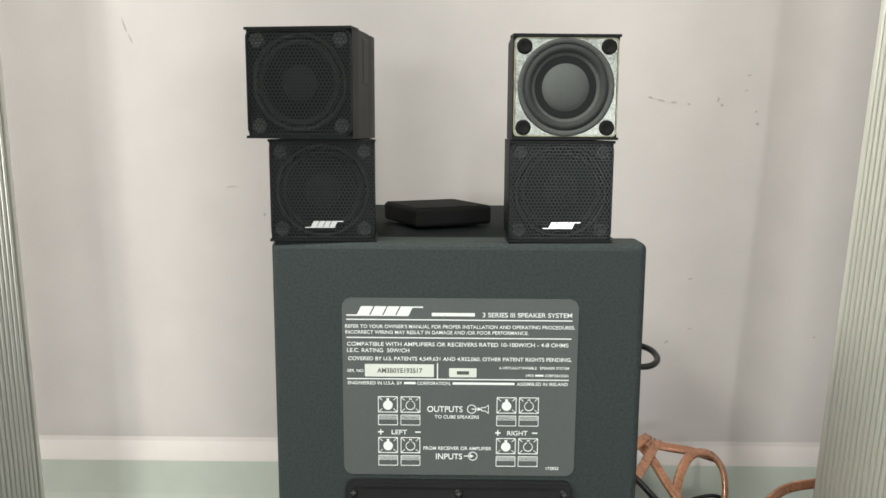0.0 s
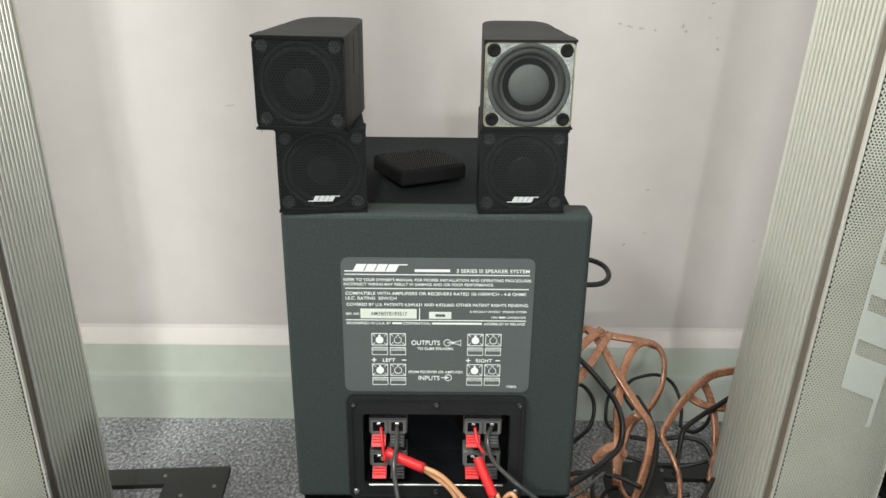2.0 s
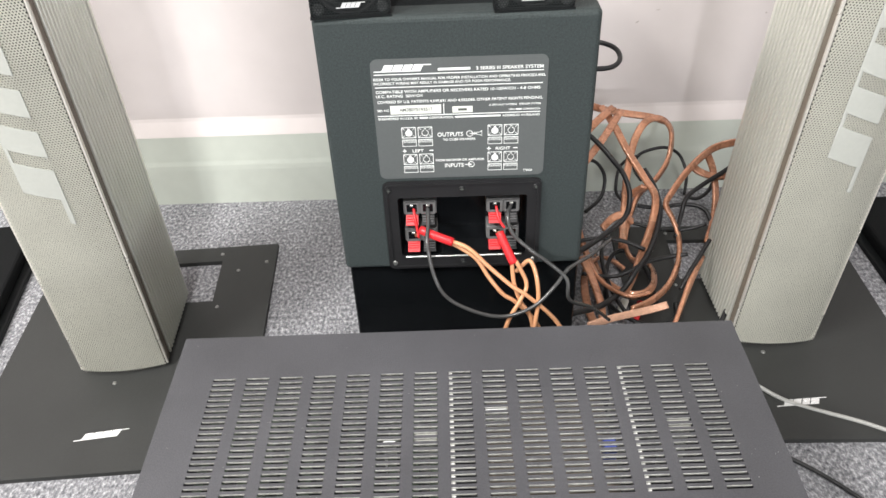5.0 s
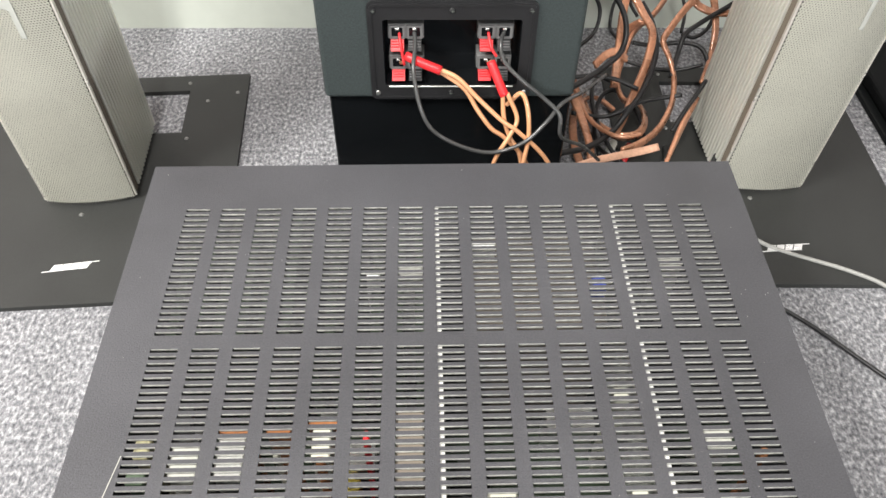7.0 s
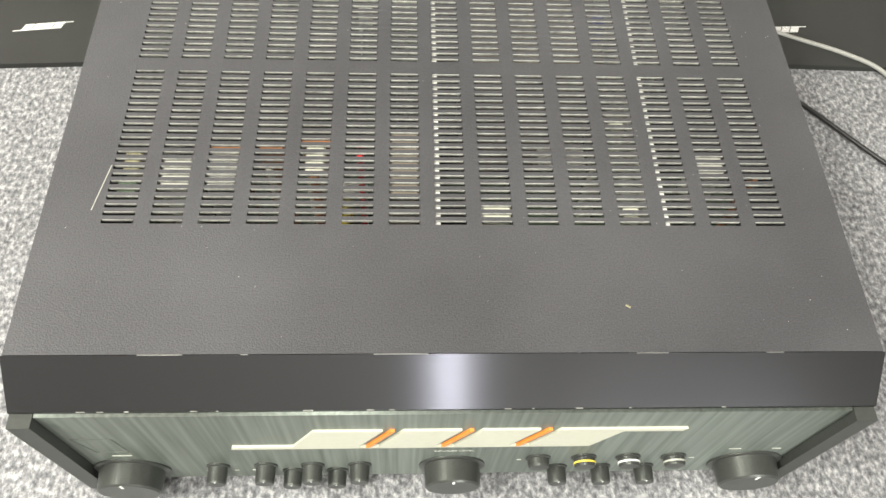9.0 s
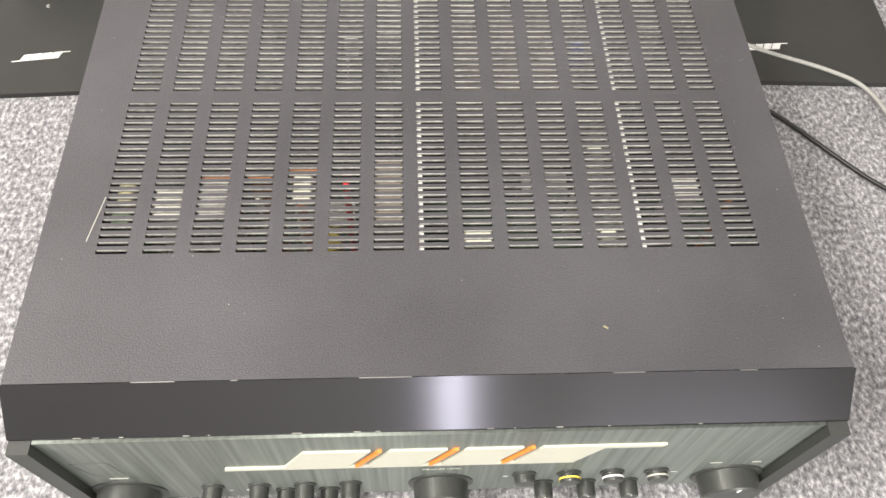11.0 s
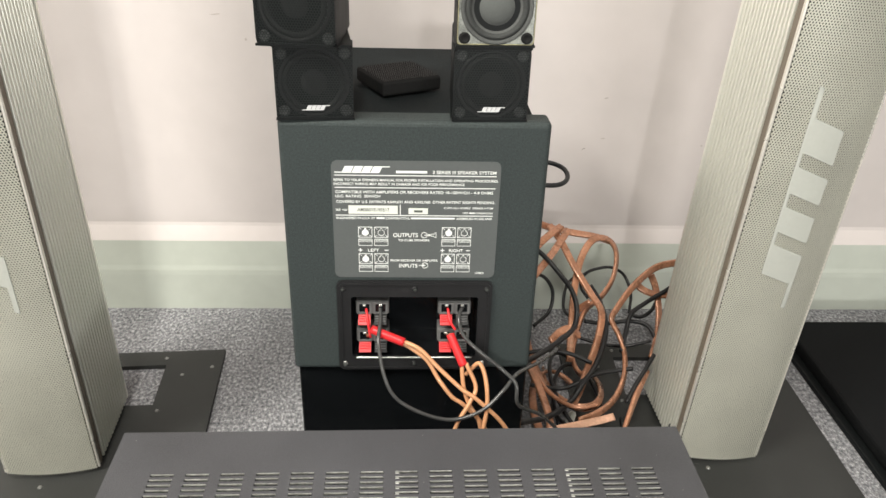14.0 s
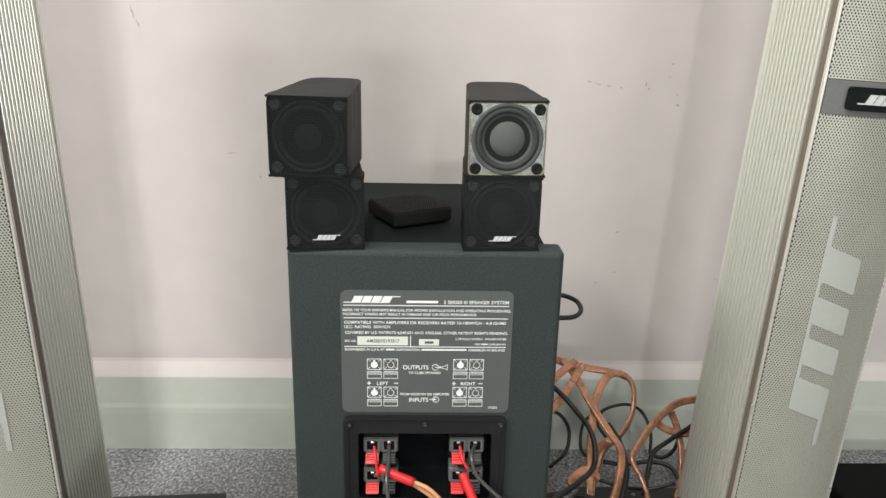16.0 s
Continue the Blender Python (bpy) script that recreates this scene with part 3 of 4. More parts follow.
rings = [[bm.verts.new((a, y, b)) for a, b in round_rect(w, h, 0.003, 4, 0, 0.2195)] for w, h, y in ((0.1216, 0.0694, 0.0236), (0.1216, 0.0694, -0.001), (0.1200, 0.0680, -0.001), (0.1196, 0.0676, 0.0225))]
for p, q in zip(rings, rings[1:]):
    for k in range(len(p)):
        j = (k + 1) % len(p)
        bm.faces.new((p[k], p[j], q[j], q[k]))
bm.faces.new(rings[0])
bm.faces.new(rings[-1])
bmesh.ops.recalc_face_normals(bm, faces=bm.faces[:])
part("terminal_well", bm, GLOSS, bass_module, "shiny black terminal well")
part("bright_lip", block(-0.057, 0.057, -0.0040, -0.0030, 0.1835, 0.1853, 0.0004, 1), ALU, panel)
for sx in (-0.0681, 0.0, 0.0681):
    for sz in (0.263, 0.177):
        bm = lathe([(0, 0.0012), (0.0022, 0.0010), (0.0030, 0.0)], 14, pose(sx, -0.003, sz, 90, 0, 0))
        s = part("screw", bm, SCREW if sz < 0.2 and sx else PLASTIC, panel)
        part("screw_cross", box(box(bmesh.new(), sx - 0.0016, sx + 0.0016, -0.0043, -0.0040, sz - 0.0003, sz + 0.0003), sx - 0.0003, sx + 0.0003, -0.0044, -0.0040, sz - 0.0016, sz + 0.0016), INK, panel)
for bx in (-0.0405, 0.0385):
    for bz in (0.2455, 0.2135):
        plate = part("clip_plate", block(bx - 0.0158, bx + 0.0158, 0.004, 0.0222, bz - 0.0145, bz, 0.0008, 1), GREYPLATE, bass_module, "grey spring-clip terminal")
        for k, mat in ((-1, RED), (1, PLASTIC)):
            cx = bx + k * 0.0077
            part("clip_recess", ring_plate(round_rect(0.0138, 0.0132, 0.0008, 2, cx, bz - 0.0073), round_rect(0.0098, 0.0092, 0.0008, 2, cx, bz - 0.0073), 0.0042, 0.0026), GREYPLATE, plate)
            part("clip_hole", block(cx - 0.0050, cx + 0.0050, 0.0034, 0.0045, bz - 0.0120, bz - 0.0026, 0.0003, 1), GLOSS, plate)
            part("contact", block(cx - 0.0016, cx + 0.0016, 0.0018, 0.0036, bz - 0.0050, bz - 0.0030, 0.0003, 1), ALU, plate)
            bm = prism(bmesh.new(), [(0.0222, bz - 0.0150), (0.004, bz - 0.0150), (-0.003, bz - 0.0228), (-0.001, bz - 0.0248), (0.0222, bz - 0.0248)], cx - 0.0058, cx + 0.0058, "x")
            lever = part("clip_lever", bm, mat, plate, "red lever" if mat is RED else "")
            for q in (0.2, 0.42, 0.64):
                y, z = 0.004 - 0.007 * q, bz - 0.0150 - 0.0078 * q
                part("rib", block(cx - 0.0052, cx + 0.0052, y - 0.0006, y + 0.0006, z - 0.0004, z + 0.0003), mat if mat is RED else GREYPLATE, lever)


# ---------------------------------------------------------------- cube speakers
def raise_back(bm, h, rise):
    """Lifts the top towards the back."""
    for v in bm.verts:
        if v.co.z > h * 0.5:
            v.co.z += rise * max(0.0, v.co.y)


def cube_body(w, h, d, parent, mat, bracket=False, rise=0.0):
    """A housing with a straight front part, stepped sides and a rounded back."""
    half = w / 2
    right = [(half, 0.002), (half, 0.017), (half - 0.0012, 0.019), (half - 0.0025, 0.040), (half - 0.0035, 0.058)]
    back = [((half - 0.0045) * max(0.0, math.cos(radians(a))) ** 0.42, 0.060 + (d - 0.060) * math.sin(radians(a)) ** 0.75) for a in range(0, 90, 10)] + [(0.0, d)]
    back += [(-a, b) for a, b in reversed(back[:-1])]
    outline = [(-half, 0.002)] + right + back + [(-a, b) for a, b in reversed(right)][:-1]
    bm = prism(bmesh.new(), outline, 0.0016, h - 0.0016)
    raise_back(bm, h, rise)
    part("housing", bm, mat, parent, "black moulded housing")
    lip = [(-w / 2 - 0.0004, -0.0012), (w / 2 + 0.0004, -0.0012), (w / 2 + 0.0004, 0.017)] + [(a, b) for a, b in outline[3:-1]] + [(-w / 2 - 0.0004, 0.017)]
    bm = prism(bmesh.new(), lip, h - 0.0016, h)
    raise_back(bm, h, rise)
    part("top_lip", bm, mat, parent)
    part("bottom_lip", prism(bmesh.new(), lip, 0.0, 0.0016), mat, parent)
    if bracket:
        part("side_bracket", block(w / 2 - 0.012, w / 2 - 0.0022, 0.038, 0.054, h * 0.52, h - 0.0018, 0.001, 1), PLASTIC, parent)


def driver(w, h, parent, open_face):
    front = 0.0005 if open_face else 0.0022
    r = w * 0.455
    bore = [((r - 0.004) * math.cos(2 * math.pi * (k + 0.5) / 48), h / 2 + (r - 0.004) * math.sin(2 * math.pi * (k + 0.5) / 48)) for k in range(48)]
    part("driver_plate", ring_plate(round_rect(w - 0.003, h - 0.004, 0.003, 11, 0, h / 2), bore, 0.012, front), FACEPLATE if open_face else DARKPLATE, parent, "silver driver plate with worn glue edge" if open_face else "")
    c = pose(0, front, h / 2, 90, 0, 0)
    ring = lathe([(r, -0.001), (r, 0.0010), (r - 0.0010, 0.0014), (r - 0.0028, 0.0010), (r - 0.0034, 0.0002), (r - 0.0036, -0.001)], 48, c)
    part("basket_ring", ring, CONE if open_face else PLASTIC, parent, smooth=True)
    prof = [(r - 0.0030 - 0.0056 * k / 8, -0.0004 + 0.0020 * math.sin(math.pi * k / 8)) for k in range(9)]
    part("surround", lathe(prof, 48, c), SURROUND if open_face else RUBBER, parent, "dark grey foam surround" if open_face else "", smooth=True)
    part("cone", lathe([(r - 0.0084, -0.0004), (r - 0.0100, -0.0012), (r - 0.0135, -0.0040), (r * 0.45, -0.0048)], 48, c), CONE if open_face else RUBBER, parent, "dark grey paper cone" if open_face else "", smooth=True)
    rd = r * 0.555
    part("dust_cap", lathe([(rd, -0.0046), (rd * 0.98, -0.0032), (rd * 0.88, -0.0014), (rd * 0.65, 0.0003), (rd * 0.35, 0.0012), (0, 0.0015)], 40, c), DOME if open_face else RUBBER, parent, "grey domed dust cap" if open_face else "", smooth=True)
    for sx in (-1, 1):
        for sz in (-1, 1):
            part("corner_post", lathe([(0, 0.0009), (0.0014, 0.0008), (0.0026, 0.0013), (0.0034, 0.0016), (0.0042, 0.0014), (0.0047, 0.0006), (0.0049, -0.001)], 18, c @ pose(sx * (w / 2 - 0.0066), sz * (h / 2 - 0.0073), 0)), POST if open_face else DARKPOST, parent, smooth=True)
    if open_face:
        part("glue_edge", ring_plate(round_rect(w - 0.001, h - 0.004, 0.003, 4, 0, h / 2), round_rect(w - 0.0024, h - 0.0054, 0.003, 4, 0, h / 2), 0.0012, -0.0002), GLUE, parent, "dried yellow glue edge")


def cube_grille(w, h, parent):
    bm = prism(bmesh.new(), round_rect(w - 0.001, h - 0.004, 0.004, 4, 0, h / 2), -0.0006, -0.0002, "y")
    g = part("grille", bm, MESH_BLACK, parent, "black punched metal grille")
    part("grille_rim", ring_plate(round_rect(w - 0.0004, h - 0.0034, 0.004, 4, 0, h / 2), round_rect(w - 0.0022, h - 0.0052, 0.0035, 4, 0, h / 2), 0.003, -0.0005), SATIN, parent)
    return g


CW, CH, CD = 0.0642, 0.0627, 0.108
CUBES = (
    ("cube_speaker", (-0.0858, 0.002, MT, 4), True, True, "black cube speaker with silver emblem, on the bass module"),
    ("cube_speaker", (-0.0970, -0.009, MT + CH + 0.0005, -7), True, False, "black cube speaker, turned aside on top of another cube"),
    ("cube_speaker", (0.0613, 0.004, MT, 2), True, True, "black cube speaker with silver emblem under an open one"),
    ("cube_speaker", (0.0625, 0.003, MT + CH + 0.0005, 2), False, False, "black cube speaker with grille off and bare driver"),
)
for name, (x, y, z, rz), closed, mark, text in CUBES:
    tall = CH + (0.0022 if closed and not mark else 0.0)
    c = thing(name, pose(x, y, z, 0, 0, rz), text, "speaker", "cube speakers on the bass module")
    cube_body(CW, tall, CD, c, SATIN, closed and not mark, 0.0 if mark else 0.036)
    driver(CW, tall, c, not closed)
    if closed:
        g = cube_grille(CW, tall, c)
        if mark:
            em = emblem(0.0235, 0.0042, 0.0008, 0.5, 0.72)
            bmesh.ops.transform(em, matrix=pose(-0.011, -0.0006, 0.0085, 90, 0, 0), verts=em.verts[:])
            part("emblem", em, CHROME, g, "bright silver slanted emblem")

spare_grille = thing("loose_grille", pose(-0.0175, 0.106, MT + 0.0002, 0, 0, 27), "black punched metal speaker grille lying on the bass module", "speaker grille")
part("lid_frame", block(-0.0305, 0.0305, -0.0305, 0.0305, 0.0005, 0.0140, 0.0026, 3), POST, spare_grille)
part("punched_sheet", block(-0.0285, 0.0285, -0.0285, 0.0285, 0.0139, 0.0143), MESH_FLAT, spare_grille)


# ---------------------------------------------------------------- tower speakers on steel plates
def tower(m, label_text, extra):
    """Origin at the middle of the front's foot; the column rises along z."""
    t = thing("tower_speaker", m, label_text, "tower speaker", "tower speakers beside the amplifier")
    w, d, top = 0.101, 0.124, 1.06
    hw = w / 2
    # cabinet: ribbed sides between the groove strips and the back
    ribs, y0, y1 = 14, 0.0165, d - 0.008
    step = (y1 - y0) / ribs
    part("cabinet", block(-hw + 0.0045, hw - 0.0045, 0.006, d, 0.004, top), BETWEEN, t, "champagne cabinet, darkened for the shade between its ribs")
    me = None
    for s in (-1, 1):
        for k in range(ribs):
            if me is None:
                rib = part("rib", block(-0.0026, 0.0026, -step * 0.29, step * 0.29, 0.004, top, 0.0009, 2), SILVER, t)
                me = rib.data
            else:
                rib = shared("rib", me, t, Matrix())
            rib.location = (s * (hw - 0.0030), y0 + (k + 0.5) * step, 0.0)
        part("corner_strip", block(min(s * (hw - 0.0006), s * (hw - 0.006)), max(s * (hw - 0.0006), s * (hw - 0.006)), d - 0.0065, d + 0.0005, 0.004, top, 0.001, 1), SILVER, t)
    part("back_cover", block(-hw + 0.006, hw - 0.006, d - 0.001, d + 0.012, 0.004, top, 0.003, 2), GROOVE, t, "taupe back cover")
    for s in (-1, 1):
        part("groove_strip", block(min(s * (hw - 0.0012), s * (hw - 0.004)), max(s * (hw - 0.0012), s * (hw - 0.004)), 0.0035, 0.0145, 0.004, top), GROOVE, t, "taupe groove strip")
        part("edge_trim", block(min(s * (hw + 0.0004), s * (hw - 0.003)), max(s * (hw + 0.0004), s * (hw - 0.003)), 0.0, 0.0034, 0.004, top, 0.0008, 1), TRIM, t, "pale edge trim")
    bow = lambda x: -0.0065 * (1 - (x / hw) ** 2)
    xs = [-hw + 0.003 + (w - 0.006) * k / 14 for k in range(15)]
    for z0, z1 in ((0.004, 0.534), (0.564, top)):
        part("front_backing", prism(bmesh.new(), [(x, bow(x) + 0.0038) for x in xs] + [(hw - 0.003, 0.0065), (-hw + 0.003, 0.0065)], z0, z1), PLASTIC, t, "black cloth behind the grille")
        grille = None
        for deep in (-0.001, -0.0003, 0.0004, 0.0010):
            bm = bmesh.new()
            cols = [[bm.verts.new((x, bow(x) + deep, z)) for x in xs] for z in (z0, z1)]
            for k in range(len(xs) - 1):
                bm.faces.new((cols[0][k], cols[0][k + 1], cols[1][k + 1], cols[1][k]))
            if grille is None:
                grille = part("front_grille", bm, MESH_SILVER, t, "silver punched front grille", smooth=True)
            else:
                part("hole_wall", bm, MESH_SILVER, grille, smooth=True)
    part("badge_band", prism(bmesh.new(), [(x, bow(x) - 0.0015) for x in xs] + [(hw - 0.003, 0.004), (-hw + 0.003, 0.004)], 0.5345, 0.5635), GREYPLATE, t, "dark grey badge band")
    oval = part("badge", prism(bmesh.new(), round_rect(0.062, 0.020, 0.003, 4, 0.0, 0.549), -0.006, -0.0105, "y"), GLOSS, t, "glossy black badge")
    em = emblem(0.046, 0.0085, 0.0006, 0.5, 0.74)
    bmesh.ops.transform(em, matrix=pose(-0.023, -0.0104, 0.5447, 90, 0, 0), verts=em.verts[:])
    part("emblem", em, CHROME, oval)
    # print down the front, following the bow
    em = emblem(0.234, 0.0365, 0.0006, 0.35, 0.76, 0.17)
    for k in range(1, 10):
        bmesh.ops.bisect_plane(em, geom=em.verts[:] + em.edges[:] + em.faces[:], plane_co=(0, 0.0038 * k, 0), plane_no=(0, 1, 0))
    for v in em.verts:
        a, b, c = v.co
        x = extra + b - 0.018
        v.co = (x, bow(x) - 0.0012 - c, 0.447 - a)
    part("front_print", em, PAINT_LOGO, t, "pale grey slanted block print")
    if not extra:
        for x, z, w, h in ((0.006, 0.478, 0.003, 0.002), (0.011, 0.487, 0.002, 0.005), (0.004, 0.494, 0.002, 0.003), (0.014, 0.471, 0.0014, 0.002)):
            part("scuff", prism(bmesh.new(), [(x - w / 2, z - h * 0.3), (x + w * 0.4, z - h / 2), (x + w / 2, z + h * 0.2), (x - w * 0.2, z + h / 2)], bow(x) - 0.0014, bow(x) - 0.0009, "y"), INK, t)
    return t


def steel_base(m, sign, label_text):
    b = thing("steel_base", m, label_text, "speaker base", "steel tower bases")
    # plate with a cut-out behind the column, made of strips
    bm = bmesh.new()
    bx0, bx1 = -0.15, 0.15
    hx0, hx1 = sorted((sign * -0.03, sign * 0.077))
    top = 0.006
    box(bm, bx0, bx1, -0.098, 0.158, 0.0, top)
    box(bm, bx0, hx0, 0.158, 0.240, 0.0, top)
    box(bm, hx1, bx1, 0.158, 0.240, 0.0, top)
    box(bm, bx0, bx1, 0.240, 0.271, 0.0, top)
    part("plate", bm, STEEL, b)
    for x, y in ((sign * 0.102, 0.217), (sign * 0.075, 0.255), (sign * 0.138, 0.232), (sign * 0.085, 0.146), (-0.012, 0.026)):
        part("screw", lathe([(0, 0.0018), (0.0018, 0.0016), (0.0028, 0.0)], 12, pose(x, y, top - 0.0002)), SCREW, b)
    em = emblem(0.057, 0.0085, 0.0004, 0.5, 0.74)
    bmesh.ops.transform(em, matrix=pose(-0.0344 if sign > 0 else -0.022, -0.055, top, 0, 0, 4.5), verts=em.verts[:])
    part("emblem", em, CHROME, b, "silver slanted emblem")
    return b


tower(pose(-0.3965, 0.027, 0.006, 0, -1.2, 3.2), "champagne silver tower speaker with ribbed sides on a steel base", 0.0)
tower(pose(0.3550, 0.042, 0.006, 0, 3.0, 1.5), "champagne silver tower speaker with punched grille beside the cables", -0.0010)
steel_base(pose(-0.389, -0.020, 0.0, 0, 0, 3.5), 1, "black powder-coated steel base plate on the carpet with a cut-out")
steel_base(pose(0.353, 0.0, 0.0, 0, 0, -1.0), -1, "black powder-coated steel base plate under the cables")

for x0, x1, turn in ((-0.40, 0.0, 8.0), (0.0, 0.39, 0.0)):
    p = thing("low_plinth", pose(-0.588 if turn else 0.535, 0.215, 0, 0, 0, turn), "low black board lying on the carpet near the wall", "plinth", "low boards")
    part("base_flange", block(x0, x1, -0.30, 0.098, 0.0, 0.008, 0.002, 2), SATIN, p)
    part("board", block(x0 + 0.010, x1 - 0.010, -0.29, 0.088, 0.008, 0.026, 0.004, 2), MATTBOARD, p, "matt black board top")


# ---------------------------------------------------------------- amplifier
AMP = pose(-0.0055, -0.4010, 0.0, 0.6, 0, 0.5)
amp = thing("amplifier", AMP, "large black stereo amplifier with slotted top cover, on the carpet", "amplifier")
AT = 0.1745
HX = 0.243
FRONT, BACK = -0.0847, 0.302
COLS, ROWS, SLOT = 15, 22, 0.019
PITCH = (0.415 - SLOT) / (COLS - 1)
bm = bmesh.new()
lefts = [-0.2075 + PITCH * i for i in range(COLS)]
edges = [-HX] + [v for a in lefts for v in (a, a + SLOT)] + [HX]
for i in range(0, len(edges), 2):
    box(bm, edges[i], edges[i + 1], FRONT, BACK, AT - 0.001, AT)
rows = [0.1183 * k / (ROWS - 1) for k in range(ROWS)] + [0.1325 + 0.1183 * k / (ROWS - 1) for k in range(ROWS)]
half = 0.00145
for a in lefts:
    last = FRONT
    for r in rows:
        box(bm, a, a + SLOT, last, r - half, AT - 0.001, AT)
        last = r + half
    box(bm, a, a + SLOT, last, BACK, AT - 0.001, AT)
cover = part("top_cover", bm, COVER, amp, "black sheet-metal cover with rows of vent slots")
# bare cut edges; the light they catch is added to their pale colour
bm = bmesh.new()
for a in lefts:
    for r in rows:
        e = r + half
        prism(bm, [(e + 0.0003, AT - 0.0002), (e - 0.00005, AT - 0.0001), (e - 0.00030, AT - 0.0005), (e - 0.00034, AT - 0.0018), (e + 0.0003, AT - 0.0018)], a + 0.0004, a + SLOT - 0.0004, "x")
edge = part("pressed_slot_edge", bm, EDGE, cover, "bare pressed slot edges, paled as if catching light")
edge["kind"] = "stuff"
for s in (-1, 1):
    part("side_panel", block(min(s * HX, s * (HX - 0.0012)), max(s * HX, s * (HX - 0.0012)), FRONT, BACK, 0.016, AT - 0.0012), COVER, amp)
part("back_panel", block(-HX + 0.0015, HX - 0.0015, BACK - 0.0015, BACK - 0.0003, 0.016, AT - 0.0012), COVER, amp)
part("chassis_floor", block(-HX + 0.0015, HX - 0.0015, FRONT + 0.001, BACK - 0.002, 0.016, 0.018), STEEL, amp)
# front: brushed bevel, fascia, cheeks
BV = 0.0235
part("top_bevel", prism(bmesh.new(), [(FRONT - 0.0005, AT), (FRONT - 0.0005 - BV, AT - BV), (FRONT - 0.0005 - BV, AT - BV - 0.002), (FRONT - 0.0005, AT - 0.003)], -HX - 0.001, HX + 0.001, "x"), BRUSHED, amp, "black brushed aluminium bevel")
FY = FRONT - BV - 0.0025
fascia = part("fascia", block(-HX + 0.012, HX - 0.012, FY, FY + 0.005, 0.018, AT - BV - 0.0025), FASCIA, amp, "black anodised front plate")
for s in (-1, 1):
    a, b = sorted((s * (HX + 0.001), s * (HX - 0.0115)))
    part("cheek", prism(bmesh.new(), [(FRONT, 0.012), (FY - 0.006, 0.012), (FY - 0.006, AT - BV - 0.0025), (FRONT, AT - BV - 0.0025)], a, b, "x"), CHEEK, amp, "dark grey side cheek")
for x in (-0.19, 0.19):
    for y in (-0.06, 0.28):
        part("foot", lathe([(0, 0), (0.019, 0), (0.021, 0.003), (0.021, 0.0155), (0, 0.0155)], 24, pose(x, y, 0)), PLASTIC, amp)


def knob(x, z, r, length, parent, mat=KNOB, ring=None, pointer=True):
    c = pose(x, FY, z, 90, 0, 0)
    k = part("knob", lathe([(r * 1.18, 0), (r * 1.18, 0.0012), (r, 0.0016), (r * 0.97, length - 0.0012), (r * 0.9, length), (0, length)], 72, c), mat, parent, smooth=False)
    if ring:
        part("ring", lathe([(r * 1.02, length * 0.55), (r * 1.04, length * 0.55), (r * 1.04, length * 0.72), (r * 1.02, length * 0.72)], 32, c), ring, k)
    if pointer:
        part("pointer", block(x - r * 0.04, x + r * 0.04, FY - length - 0.0003, FY - length, z + r * 0.62, z + r * 0.88), WHITE, k)
    return k


for x, z, r in ((-0.2085, 0.040, 0.0210), (0.0045, 0.0415, 0.0190), (0.2075, 0.042, 0.0210)):
    knob(x, z, r, 0.016, amp)
for x in (-0.1515, -0.1200, -0.0890, -0.0575):
    knob(x, 0.0450, 0.0066, 0.0125, amp)
for x in (-0.1035, -0.0735):
    knob(x, 0.0310, 0.0064, 0.0115, amp)
for x, ring in ((0.0615, None), (0.0925, YELLOW), (0.1225, WHITE), (0.1535, GREYWIRE)):
    knob(x, 0.0565, 0.0072, 0.007, amp, KNOB, ring, False)
for x in (0.0775, 0.1080, 0.1385):
    knob(x, 0.0330, 0.0066, 0.0120, amp)
em = emblem(0.2775, 0.0345, 0.0015, 0.5, 0.74, 0.13)
bmesh.ops.transform(em, matrix=pose(-0.1350, FY, 0.0875, 90, 0, 0), verts=em.verts[:])
name_plate = part("emblem", em, CREAM, amp, "cream slanted block emblem")
for k in range(3):
    x = -0.1350 + 0.2775 * 0.13 + (0.2775 * 0.74 - 0.5 * 0.0345) / 4 * (k + 1)
    part("inlay", prism(bmesh.new(), [(x - 0.0004, 0.0900), (x + 0.0022, 0.0900), (x + 0.0022 + 0.0160, 0.1220), (x - 0.0004 + 0.0160, 0.1220)], FY - 0.0019, FY, "y"), ORANGE, name_plate, "orange inlay")
writing("front_text", "SOURCE LEVEL", 0.0022, 0.0045, 0.0735, amp, PAINT_LOGO, "CENTER", 0.026, y=FY)
part("printed_outline", ring_plate([(-0.219, 0.080), (-0.199, 0.080), (-0.202, 0.108), (-0.226, 0.108)], [(-0.2184, 0.0806), (-0.1996, 0.0806), (-0.2026, 0.1074), (-0.2252, 0.1074)], FY, FY - 0.0003), INK, amp)
for x, z, w in ((-0.160, 0.034, 0.003), (-0.141, 0.034, 0.003), (-0.129, 0.034, 0.003), (-0.098, 0.034, 0.003), (0.049, 0.052, 0.003), (0.167, 0.052, 0.004)):
    part("scale_tick", block(x - w / 2, x + w / 2, FY - 0.0004, FY, z, z + 0.0006), PAINT_LOGO, amp)
for x, w in ((-0.206, 0.012), (0.190, 0.008), (0.218, 0.006)):
    part("text_bar", block(x - w / 2, x + w / 2, FY - 0.0004, FY, 0.0720, 0.0728), PAINT_LOGO, amp)

